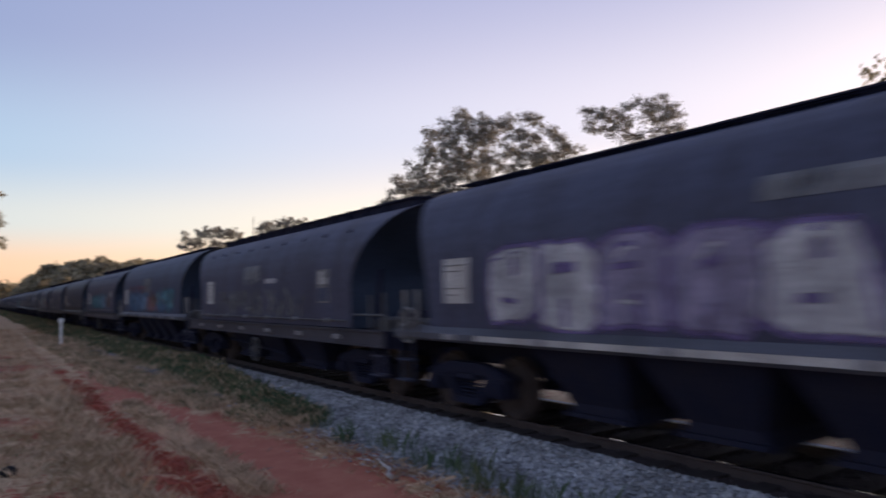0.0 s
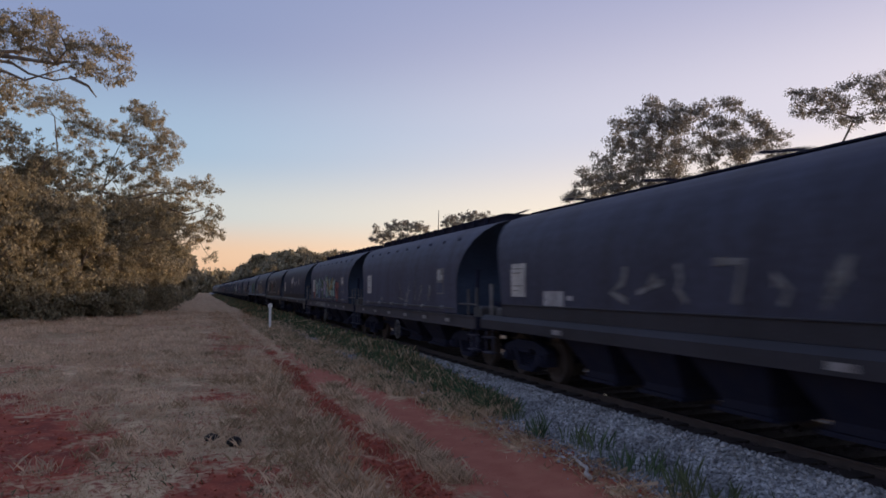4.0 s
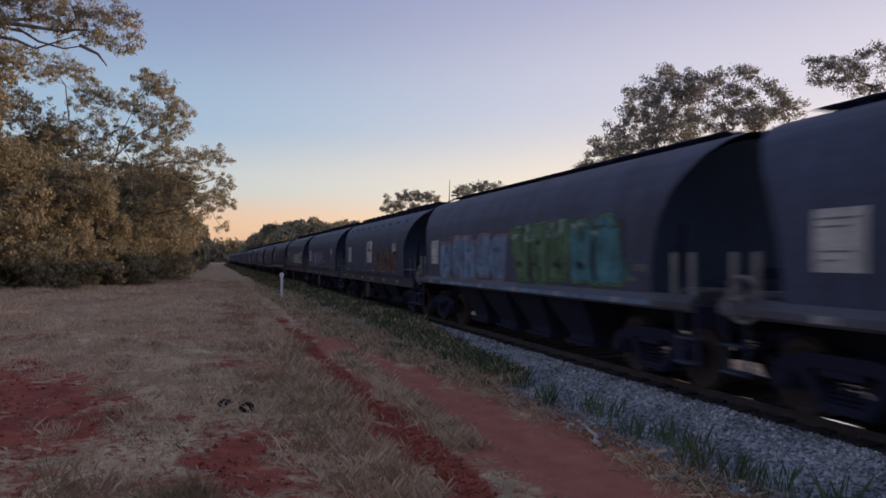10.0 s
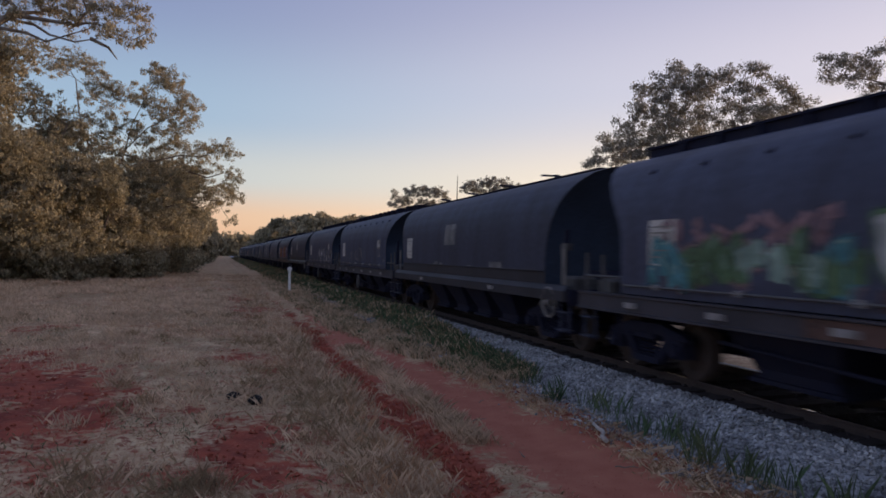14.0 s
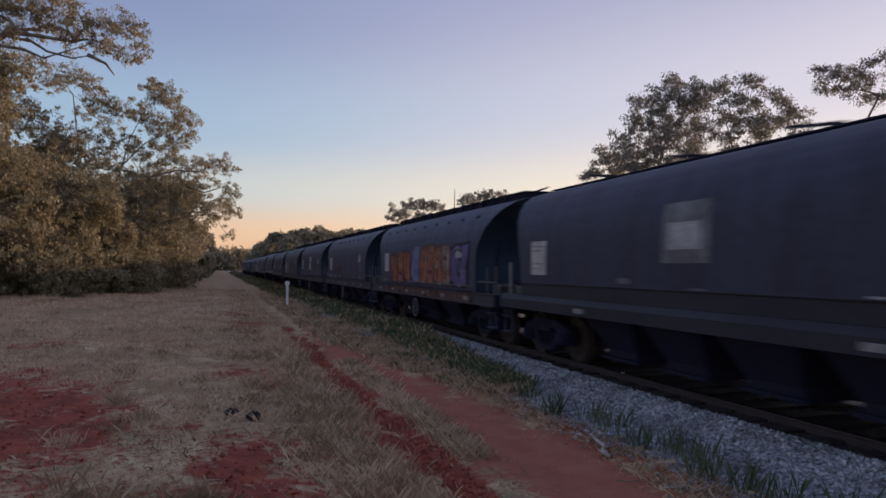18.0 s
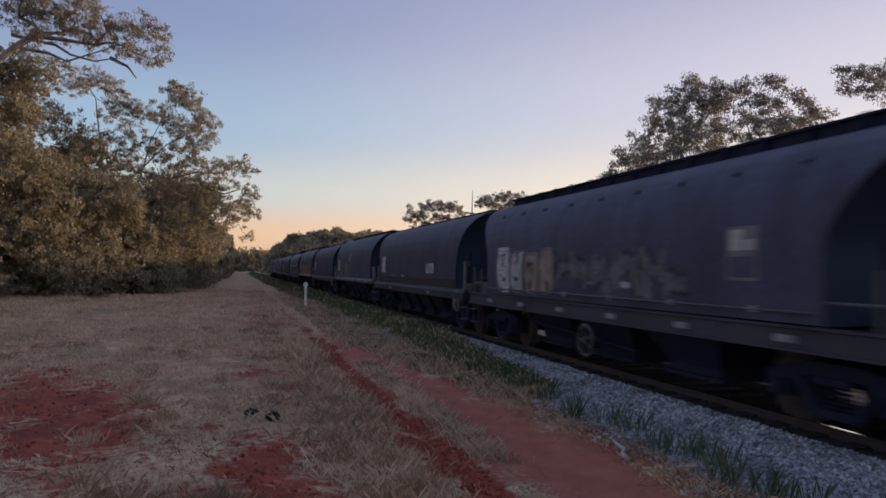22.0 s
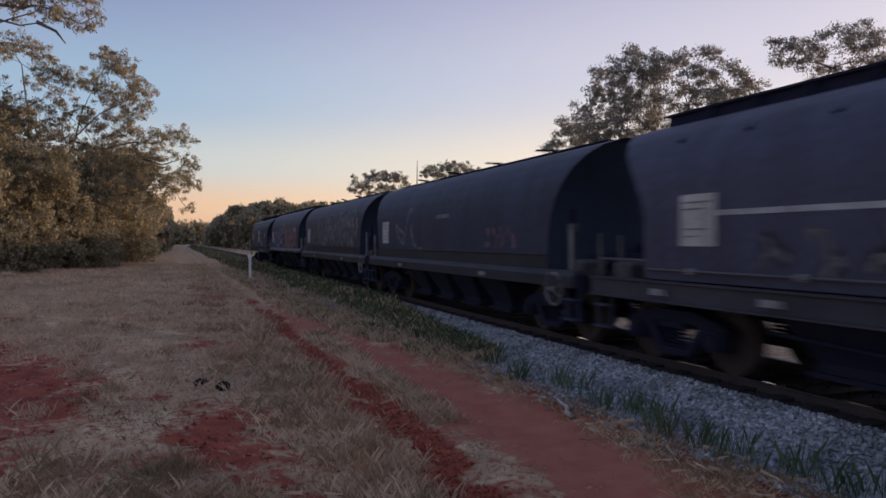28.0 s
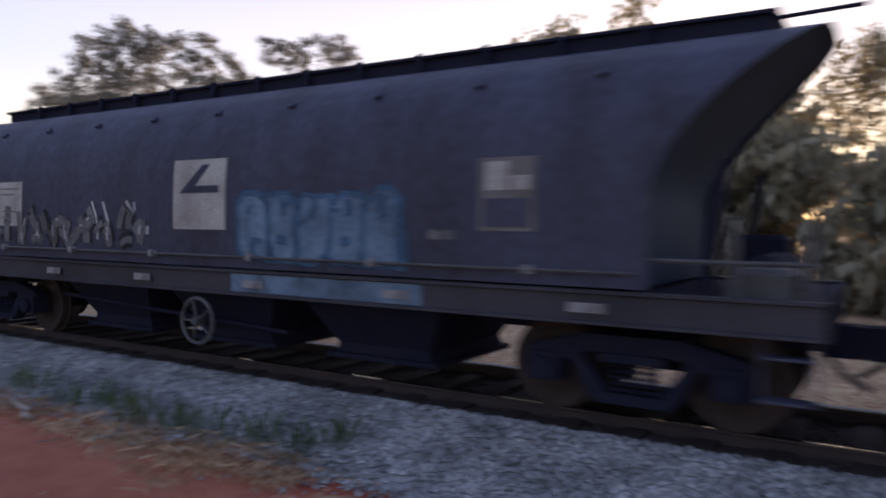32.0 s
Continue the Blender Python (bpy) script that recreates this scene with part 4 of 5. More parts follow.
def decorate():
    w = [t[0] for t in TRAIN]
    kinds = [t[2] for t in TRAIN]
    mural(w[0], 4.7, -0.7, 1.45, 2.5, 5, ("white", "lilac", "white"), "purple", 1, "purple", "white", busy=1.5)
    patch(w[0], 0.4, -2.6, 2.75, 3.0, "grey")
    sill_paint(w[0], 5.0, -6, "slim", "white")
    scrawl(w[1], 4.6, -2.6, 1.5, 2.15, 16, "ash", 2, 0.2)
    patch(w[1], 2.0, 0.7, 2.45, 2.8, "grey")
    scrawl(w[1], 2.0, 0.6, 2.3, 2.75, 4, "grey", 54, 0.14)
    patch(w[1], 0.2, -0.6, 2.3, 2.42, "white")
    wild(w[2], 4.6, 0.3, 1.42, 2.4, 8, ("blue", "blue", "sky"), "blue", 3, "sky", 0.28, 8)
    wild(w[2], 0.2, -1.3, 1.42, 2.3, 3, ("red", "pink", "rust"), "red", 52, "green", 0.26, 7)
    wild(w[2], -1.3, -4.6, 1.42, 2.4, 6, ("blue", "teal"), "blue", 31, "pink", 0.28, 8)
    scrawl(w[2], 4.6, 0.6, 2.3, 2.6, 6, "red", 4, 0.12)
    patch(w[2], 1.4, -0.2, 2.3, 2.9, "ash")
    wild(w[3], 3.3, -2.6, 1.48, 2.4, 12, ("teal", "teal", "sky"), "teal", 5, "sky", 0.2, 7)
    patch(w[3], -2.6, -3.6, 1.6, 2.2, "rust")
    scrawl(w[4], 2.0, -5.2, 1.75, 2.3, 8, "grey", 6, 0.12)
    patch(w[4], 4.2, 3.4, 1.6, 1.9, "white")
    scrawl(w[5], 0.5, -3.5, 1.6, 2.2, 5, "grey", 7, 0.1)
    wild(w[6], 4.0, -2.4, 1.42, 2.6, 10, ("mint", "sky", "green", "lilac", "mint", "yellow", "mint"), "teal", 8, "white", 0.24, 6)
    flat("graffiti_letter", blob(4.5, 1.8, 0.35, 0.4, random.Random(1)), "red", w[6], 0.009)
    flat("graffiti_letter", blob(-2.7, 1.85, 0.45, 0.5, random.Random(2)), "red", w[6], 0.009)
    sill_paint(w[6], 3.5, 0.5, "hooded", "grey")
    patch(w[7], 1.0, -0.2, 2.05, 2.85, "grey")
    patch(w[7], 0.95, -0.15, 2.35, 2.7, "white", 0.012)
    scrawl(w[7], -0.7, -2.4, 2.15, 2.5, 4, "white", 9, 0.11)
    scrawl(w[7], -2.8, -3.9, 2.15, 2.6, 2, "white", 10, 0.16)
    scrawl(w[7], 4.4, 2.6, 1.85, 2.4, 3, "grey", 11, 0.12)
    mural(w[8], 4.0, -2.0, 1.66, 2.68, 6, ("dark", "rust", "dark"), "white", 12, "grey", "white", busy=2.0)
    scrawl(w[8], -2.6, -3.6, 1.95, 2.75, 5, "grey", 13, 0.1)
    scrawl(w[8], 5.2, 4.5, 1.75, 2.4, 3, "white", 14, 0.1)
    flat("graffiti_letter", blob(-4.5, 1.75, 0.5, 0.28, random.Random(5)), "tan", w[8], 0.009)
    mural(w[9], 3.3, -2.0, 1.45, 2.45, 4, "tan", "grey", 15, "grey", "sky")
    patch(w[9], 1.6, -0.9, 2.6, 2.95, "grey")
    patch(w[9], 1.3, -0.6, 2.62, 2.75, "white", 0.013)
    patch(w[9], -2.3, -3.0, 1.6, 2.05, "yellow")
    scrawl(w[9], 4.7, 3.6, 1.85, 2.05, 2, "yellow", 16, 0.08)
    mural(w[10], 5.2, 0.3, 1.42, 2.5, 5, "sky", "pink", 17, "blue", "pink", busy=1.6)
    mural(w[10], -0.1, -4.6, 1.42, 2.6, 5, ("green", "teal"), "green", 18, "dark", "dark", busy=1.6)
    scrawl(w[10], 0.0, -4.2, 2.35, 2.65, 6, "mint", 19, 0.14)
    sill_paint(w[10], 5.0, -5.5, "slim", "sky")
    mural(w[11], -0.6, -4.6, 1.45, 2.25, 5, "rust", "rust", 20, "dark", "rust", False)
    wild(w[12], 3.9, -1.2, 1.42, 2.4, 9, ("pink", "lilac", "indigo", "lilac"), "purple", 21, "pink", 0.26, 6)
    wild(w[13], 5.1, 1.3, 1.42, 2.25, 7, ("teal", "green", "mint", "green"), "pink", 22, "mint", 0.26, 6)
    mural(w[13], 1.0, -4.7, 1.5, 2.35, 6, "white", "green", 23, "dark", "tan")
    scrawl(w[13], 5.0, 1.5, 2.1, 2.45, 8, "pink", 53, 0.16)
    patch(w[13], 1.0, -4.2, 1.36, 1.6, "rust", 0.034)
    sill_paint(w[13], 2.0, -3.6, "hooded", "rust")
    patch(w[14], 1.0, 0.0, 2.2, 2.8, "grey")
    patch(w[14], -2.8, -3.6, 1.6, 1.75, "grey")
    scrawl(w[15], 3.0, -1.0, 1.6, 2.2, 5, "grey", 24, 0.1)
    wild(w[16], 0.8, -5.0, 1.45, 2.35, 8, ("white", "grey"), "dark", 25, "white", 0.2, 4)
    scrawl(w[16], 2.4, 1.2, 2.4, 2.6, 3, "grey", 26, 0.06)
    patch(w[17], 0.9, -0.2, 2.0, 2.9, "grey")
    patch(w[17], 0.75, 0.0, 2.2, 2.6, "white", 0.012)
    mural(w[18], 4.3, 1.5, 1.42, 2.45, 3, "orange", "rust", 27, "dark", "orange", busy=1.6)
    mural(w[18], 1.2, 0.4, 1.42, 2.6, 1, "indigo", "lilac", 28, "purple", "mint")
    mural(w[18], 0.2, -3.0, 1.42, 2.6, 4, ("orange", "orange", "tan"), "rust", 29, "dark", "orange", busy=1.6)
    mural(w[18], -3.0, -4.6, 1.42, 2.6, 1, "purple", "dark", 30, "dark", "purple")
    for y0, y1, n, seed in ((4.3, 1.5, 3, 127), (0.2, -3.0, 4, 129)):
        wild(w[18], y0, y1, 1.42, 1.95, n, ("red", "orange"), "rust", seed, "tan", 0.22, 4)
        wild(w[18], y0, y1, 1.8, 2.55, n, ("orange", "tan"), "rust", seed + 1, "tan", 0.16, 3)
    sill_paint(w[18], 5.0, -5.0, "hooded", "rust")
    wild(w[19], 3.6, 1.4, 1.5, 2.05, 4, "rust", "rust", 32, "red", 0.2, 4)
    scrawl(w[20], 3.4, 1.4, 1.7, 2.2, 3, "grey", 33, 0.1)
    mural(w[21], 5.2, 1.8, 1.42, 2.35, 4, ("white", "tan"), "grey", 34, "dark", "white")
    wild(w[21], 1.4, -2.8, 1.45, 2.3, 8, "ash", "dark", 35, "grey", 0.22, 5)
    patch(w[22], -2.0, -3.0, 1.78, 2.12, "white")
    patch(w[22], 4.2, 3.2, 1.6, 1.72, "grey")
    mural(w[23], 4.6, 0.2, 1.5, 2.2, 6, ("ash", "grey", "ash"), "grey", 36, "dark", "white")
    patch(w[23], 1.6, 0.5, 2.35, 2.8, "grey")
    scrawl(w[24], 2.6, -2.0, 1.7, 2.2, 5, "grey", 37, 0.1)
    for mid, half, seed in ((1.85, 1.95, 38), (-2.75, 2.05, 39)):
        for k in range(5):
            y = mid + half * (0.8 - 0.4 * k)
            flat("graffiti_outline", blob(y, 1.86, half * 0.3, 0.52, random.Random(seed + k)), "grey", w[25], 0.009 + 0.0004 * k)
            flat("graffiti_letter", blob(y, 1.82, half * 0.28, 0.46, random.Random(seed + k)), "pink" if k % 2 else "tan", w[25], 0.013 + 0.0004 * k)
    scrawl(w[25], 3.6, -4.6, 1.5, 2.1, 9, "rust", 55, 0.05)
    scrawl(w[25], 0.7, -0.8, 2.75, 3.0, 4, "white", 40, 0.07)
    sill_paint(w[25], 5, -6, "slim", "white")
    patch(w[26], 5.1, -4.6, 2.18, 2.25, "white")
    wild(w[26], 4.0, -4.2, 1.45, 2.1, 10, "ash", "dark", 41, "grey", 0.1, 4)
    for loop in ([(4.34, 2.38), (3.9, 2.22), (3.4, 2.05), (3.55, 1.92), (3.73, 1.8), (4.08, 2.01), (4.34, 2.38)], [(3.4, 1.75), (3.36, 1.96), (3.1, 2.66), (2.95, 2.8), (2.81, 2.78), (2.72, 2.16), (2.53, 1.79), (2.25, 1.66)]):
        flat("graffiti_tag", stroke(loop, 0.12), "grey", w[27], 0.012, "pale looping spray line")
    scrawl(w[27], -2.8, -4.3, 1.7, 2.15, 5, "pink", 43, 0.07)
    patch(w[27], 0.6, -0.4, 2.45, 2.55, "grey")
    for k, (z0, z1) in enumerate(((1.64, 2.3), (2.25, 2.95))):
        wild(w[28], 5.0 - 0.9 * k, -5.2, z0, z1, 15, ("ash", "ash", "grey"), "ash", 144 + k, "grey", 0.26, 6)
    scrawl(w[28], 4.9, -4.8, 1.7, 2.6, 26, "grey", 44, 0.13)
    scrawl(w[28], 3.9, -4.8, 2.2, 3.1, 24, "grey", 45, 0.12)
    lettering(w[29], "KUA", 4.9, 0.5, 1.42, 2.6, "indigo", "dark", 0.47)
    mural(w[29], 0.4, -5.0, 1.45, 2.6, 5, "pink", "pink", 46, "dark", "white", busy=1.5)
    wild(w[29], 0.2, -5.0, 1.5, 2.6, 5, ("pink", "dark", "pink"), "pink", 47, "white", 0.26, 3)
    patch(w[29], 1.6, -0.4, 2.6, 3.0, "ash")
    scrawl(w[29], 4.0, 0.5, 1.6, 2.4, 5, "white", 47, 0.09)
    sill_paint(w[29], 4.5, -1, "slim", "indigo")
    mural(w[30], -0.7, -3.1, 1.42, 2.2, 5, "sky", "blue", 48, "blue", "blue")
    wild(w[30], 5.0, 1.2, 1.45, 2.1, 9, ("ash", "grey"), "dark", 49, "white", 0.14, 4)
    scrawl(w[30], 2.6, 1.2, 1.6, 2.15, 3, "white", 50, 0.05)
    sill_paint(w[30], -0.6, -3.4, "hooded", "sky")
    ENDS = {H: "hooded ends", B: "rounded ends", S: "rounded ends"}
    MARKS = ["purple and white", "scattered grey", "blue and red", "teal", "faint grey", "faint grey", "mint and red", "white", "white outlined", "tan", "blue and teal", "brown", "pink and lilac", "white and green", "few faint", "faint grey", "white", "few faint", "orange and purple", "faint red", "few faint", "white and grey", "few faint", "grey and white", "faint grey", "tan and pink", "white striped", "small pink", "faded grey", "blue and pink", "pale blue"]
    for i, (ob, mark) in enumerate(zip(w, MARKS)):
        tagged(ob, "dark grain hopper wagon with %s graffiti, %s" % (mark, ENDS[kinds[i]]))
        small_signs(ob, 200 + i)


decorate()

# ---- trees ----
def leaf_clump(m, c, r, n, size, rng, flat=0.75):
    """A loose clump of hanging leaves about c."""
    for _ in range(n):
        d = Vector((rng.gauss(0, 1), rng.gauss(0, 1), rng.gauss(0, 1) * flat))
        d = d.normalized() * r * (rng.random() ** 0.5)
        p = Vector(c) + d
        a = Vector((rng.gauss(0, 1), rng.gauss(0, 1), rng.gauss(0, 0.6))).normalized()
        b = Vector((rng.gauss(0, 0.5), rng.gauss(0, 0.5), -1)).normalized()
        s = size * rng.uniform(0.6, 1.4)
        k = len(m.v)
        m.v += [tuple(p - a * s * 0.45), tuple(p + b * s * 0.5 + a * s * 0.3), tuple(p + b * s * 1.3), tuple(p + b * s * 0.5 - a * s * 0.6)]
        m.f.append((k, k + 1, k + 2, k + 3))


def bent(rng, a, b, sag, n=5):
    a, b = Vector(a), Vector(b)
    k = Vector((rng.gauss(0, 1), rng.gauss(0, 1), 0)) * sag
    return [a.lerp(b, i / n) + k * math.sin(math.pi * i / n) + Vector((0, 0, sag * 0.5 * math.sin(math.pi * i / n))) for i in range(n + 1)]


def make_tree(x, y, trunk_r, fork, clumps, seed, leaf=0.28, per=60, label="", mat=None, lean=(0, 0), thick=14.0, limbs=(), puff=1.12):
    """A gum tree: fork is the height where the limbs begin; clumps are (dx, dy, z, radius) of foliage masses."""
    rng = random.Random(seed)
    t = tagged(new("eucalyptus_tree"), label or "tall eucalyptus with open olive-green crown", "tree")
    t.location = (x, y, ground_z(x, y) - 0.1)
    wood, crown = Mesh(), Mesh()
    top = Vector((lean[0], lean[1], fork))
    wood.tube(bent(rng, (0, 0, -0.3), top, 0.25), [trunk_r * (1.25 - 0.1 * i) for i in range(6)], 9)
    nodes = [(top, trunk_r * 0.6)]
    for limb in limbs:
        wood.tube(limb, [trunk_r * (0.3 - 0.22 * i / (len(limb) - 1)) for i in range(len(limb))], 7)
    if leaf < 0.2:
        clumps = [(dx, dy, z, r * puff) for dx, dy, z, r in clumps]
    for dx, dy, z, r in sorted(clumps, key=lambda q: (Vector(q[:3]) - top).length):
        c = Vector((dx, dy, z))
        if z > 2.2:
            near, r0 = min(nodes, key=lambda q: (q[0] - c).length + 1.5 * max(0, q[0].z - c.z))
            path = bent(rng, near, c, 0.08 * (c - near).length)
            r1 = max(0.022, r0 * 0.6)
            wood.tube(path, [r0 + (r1 - r0) * i / 5 for i in range(6)], 6 if leaf < 0.2 else 4)
            nodes.append((c, r1))
            for _ in range(max(2, int(r * 2.5)) if leaf < 0.2 else 0):
                q = c + Vector((rng.gauss(0, 0.6), rng.gauss(0, 0.6), rng.gauss(0, 0.4))) * r
                wood.tube(bent(rng, path[rng.choice((3, 4, 5))], q, 0.15, 3), [r1 * 0.6, r1 * 0.45, r1 * 0.3, 0.012], 5)
        for _ in range(max(6, int(r * r * thick))):
            d = Vector((rng.gauss(0, 1), rng.gauss(0, 1), rng.gauss(0, 1))).normalized() * r * 1.15 * rng.random() ** 0.45
            d.z *= 0.75
            leaf_clump(crown, c + d, rng.uniform(0.25, 0.55) * (0.7 + leaf * 1.6), per, leaf, rng, 0.6)
    part("trunk", wood.data("trunk", BARK, True), t)
    part("crown", crown.data("crown", mat or LEAF), t)
    return t


def random_clumps(rng, w, lo, hi, n, r):
    out = []
    for _ in range(n):
        a, d = rng.uniform(0, 6.28), w * math.sqrt(rng.random())
        z = rng.uniform(lo, hi)
        k = 1 - 0.55 * max(0, (z - lo) / (hi - lo)) ** 2
        out.append((d * k * math.cos(a), d * k * math.sin(a), z, r * rng.uniform(0.7, 1.25)))
    return out


def woods():
    rng = random.Random(11)
    # right of the line, beyond the train
    make_tree(26.1, 38.3, 0.16, 5.5, [(-4.2, 1.0, 8.2, 0.57), (-2.7, 2.4, 9.6, 0.53), (-2.3, 1.9, 8.8, 0.76), (-2.4, 0.5, 10.3, 0.57), (-1.9, 0.9, 9.5, 0.76), (-1.3, 0.5, 11.4, 0.72), (-0.8, 0.9, 12.7, 0.60), (-0.2, 1.0, 10.4, 0.85), (-0.7, -0.8, 12.9, 0.60), (-0.7, -1.0, 11.6, 0.76), (1.3, 0.4, 14.0, 0.64), (0.9, -0.6, 12.6, 0.79), (1.4, 0.1, 11.4, 0.76), (-0.6, -1.2, 10.1, 0.79), (1.6, -0.9, 13.5, 0.57), (2.2, -0.4, 12.4, 0.79), (1.7, -1.6, 10.8, 0.72), (2.1, 0.3, 10.2, 0.66), (3.0, -0.2, 13.3, 0.47), (-2.2, -0.3, 8.6, 0.79), (-0.9, -1.0, 8.8, 0.85), (1.6, -0.7, 9.1, 0.85)], 1, label="tall eucalyptus with open crown beyond the train", leaf=0.085, per=62, thick=34.0, puff=1.3, mat=LEAF3)
    make_tree(29.4, 35.5, 0.14, 6, [(-0.2, 1.5, 13.3, 0.46), (0.2, 1.3, 13.7, 0.48), (-0.9, -0.8, 12.2, 0.59), (-0.3, -1.0, 13.3, 0.48), (1.6, 0.3, 13.5, 0.41), (1.1, 0.2, 12.4, 0.52), (-0.3, 0.7, 11.6, 0.55), (-0.1, -0.5, 11.1, 0.70), (-0.2, 0.5, 10.5, 0.59), (1.4, -0.3, 11.5, 0.52), (2.0, -0.7, 12.6, 0.48), (1.7, -1.8, 12.1, 0.37), (1.4, -0.9, 10.8, 0.55), (2.5, -1.5, 11.7, 0.48), (3.6, -1.1, 11.4, 0.48), (3.3, -0.2, 11.3, 0.44), (1.7, 0.5, 10.7, 0.63), (-0.1, 0.2, 9.3, 0.74), (1.3, -0.8, 9.5, 0.74), (2.6, -2.0, 10.2, 0.55)], 7, label="tall eucalyptus with pale open crown beyond the train", leaf=0.085, per=56, thick=34.0, puff=1.3, mat=LEAF3)
    make_tree(33.0, 30.4, 0.13, 9.5, [(-2.4, 0.5, 13.1, 0.38), (-1.5, 0.9, 12.5, 0.38), (-1.3, 0.3, 13.0, 0.45), (-0.7, 0.7, 12.2, 0.41), (-0.0, 0.4, 13.1, 0.52), (-1.0, -0.8, 11.8, 0.45), (-0.6, -1.1, 13.0, 0.45), (1.4, 0.3, 12.7, 0.45), (0.5, -0.9, 11.6, 0.41), (1.0, -1.2, 13.5, 0.48), (2.8, 0.1, 13.2, 0.52), (2.1, -1.2, 12.0, 0.41), (3.1, -0.5, 14.0, 0.48), (2.6, -1.4, 12.9, 0.52), (3.5, -1.3, 13.3, 0.48), (2.5, -2.3, 12.1, 0.41), (3.0, -1.1, 12.0, 0.35), (1.1, 0.5, 11.8, 0.31)], 2, label="slender eucalyptus with spreading sparse crown", leaf=0.08, per=56, thick=36.0, puff=1.3, mat=LEAF3)
    for i, (x, y, h) in enumerate(((33, 13.5, 12), (36, 9.8, 14.5), (31, 8.0, 9), (34, 4.0, 9.5), (38, 0, 11), (44, 20, 9), (40, -6, 12))):
        make_tree(x, y, 0.22, 3, random_clumps(rng, 2.8, 1.5, h, 20, 1.2), 80 + i, leaf=0.2, per=15, label="backlit eucalyptus beyond the line")
    for i in range(20):
        make_tree(22 + 7 * rng.random(), -14 + 4.2 * i, 0.15, 2, random_clumps(rng, 2.8, 0.6, 4.4 + 1.8 * rng.random(), 20, 1.4), 130 + i, leaf=0.38, per=10, thick=12.0, label="low bushy eucalyptus beyond the line", mat=LEAF2)
    # left edge of the clearing
    make_tree(-11.2, 72.3, 0.36, 4.8, [(5.6, -3.4, 18.6, 1.07), (6.8, -4.4, 17.8, 1.07), (7.4, -3.2, 16.8, 0.92), (5.9, -3.8, 17.2, 0.86), (8.2, -4.9, 15.9, 0.77), (8.8, -3.5, 15.2, 0.86), (8.4, -1.0, 14.5, 0.77), (7.5, -1.3, 15.7, 1.07), (6.3, -1.1, 15.0, 1.23), (5.3, -3.3, 15.5, 1.23), (3.7, -1.4, 16.7, 1.07), (2.4, -2.2, 16.4, 1.07), (1.0, -2.3, 17.2, 1.23), (0.2, -2.4, 18.4, 1.07), (-1.3, -1.5, 19.4, 1.07), (-3.2, 2.3, 20.2, 1.07), (-3.7, 2.0, 19.2, 0.92), (-0.3, 1.0, 16.6, 0.92), (1.5, 0.5, 15.4, 0.92), (2.2, -2.4, 13.3, 1.23), (4.1, -2.5, 13.4, 0.92), (4.9, -1.2, 12.7, 1.23), (6.9, -1.4, 13.7, 1.23), (7.5, -1.0, 12.3, 1.07), (6.0, -0.4, 11.3, 1.23), (4.6, -3.5, 10.3, 1.07), (8.5, -2.3, 10.6, 1.07), (9.0, -2.2, 11.8, 0.77), (10.2, -3.4, 11.7, 0.92), (11.4, -5.2, 11.7, 0.86), (12.2, -4.1, 11.2, 0.61), (12.0, -5.7, 9.2, 0.68), (12.8, -2.1, 9.3, 0.55), (9.9, -1.5, 9.8, 1.17), (8.8, -2.6, 8.7, 1.23), (10.3, -4.2, 7.7, 1.17), (11.8, -1.8, 8.4, 0.98), (12.6, -3.6, 7.5, 0.86), (11.2, -1.7, 6.9, 0.92), (12.1, -2.1, 5.3, 0.55), (7.6, -2.5, 9.3, 1.38), (6.5, -2.6, 8.6, 1.38), (5.2, -1.4, 9.3, 1.23), (3.5, -1.6, 8.6, 1.38), (7.7, -4.0, 7.3, 1.23), (9.1, -3.8, 6.2, 1.23), (4.5, -0.1, 7.2, 0.92), (3.2, -3.2, 7.0, 0.92)], 3, leaf=0.11, per=46, puff=1.2, label="large eucalyptus with long spreading limbs", thick=17.0, limbs=([(0.3, -0.2, 5.6), (1.3, -0.6, 8.7), (2.6, -1.1, 10.5), (3.5, -1.4, 13.9), (4.5, -1.8, 16.0), (5.5, -2.2, 17.9)], [(0.9, -0.5, 7.4), (2.3, -1.0, 9.9), (3.0, -1.2, 11.7), (4.9, -1.9, 13.6), (7.3, -2.6, 14.8)], [(-0.0, -0.1, 5.0), (2.0, -0.8, 5.9), (4.1, -1.4, 5.8), (7.6, -2.4, 6.7), (10.0, -3.2, 7.1), (11.2, -3.5, 7.0)], [(0.5, -0.4, 9.9), (-0.4, -0.2, 12.3), (-1.1, -0.1, 14.8), (-1.4, -0.1, 17.9), (-2.2, 0.1, 19.1)], [(2.9, -1.2, 11.1), (5.2, -1.9, 10.5), (7.6, -2.6, 11.1), (9.4, -3.1, 11.0), (11.4, -3.7, 11.7)], [(7.6, -2.5, 9.9), (10.0, -3.2, 9.1), (11.7, -3.8, 9.6)]))
    make_tree(-12.5, 68.0, 0.3, 7, [(0, 0, 13, 2.2), (-3, 0, 15, 2.2), (3, 1, 11, 2.2), (-1, 0, 10, 2.4), (2, 0, 6.5, 2.4), (-3, 0, 6, 2.4)], 8, leaf=0.14, per=32, thick=18.0, label="tall eucalyptus behind the leaning tree")
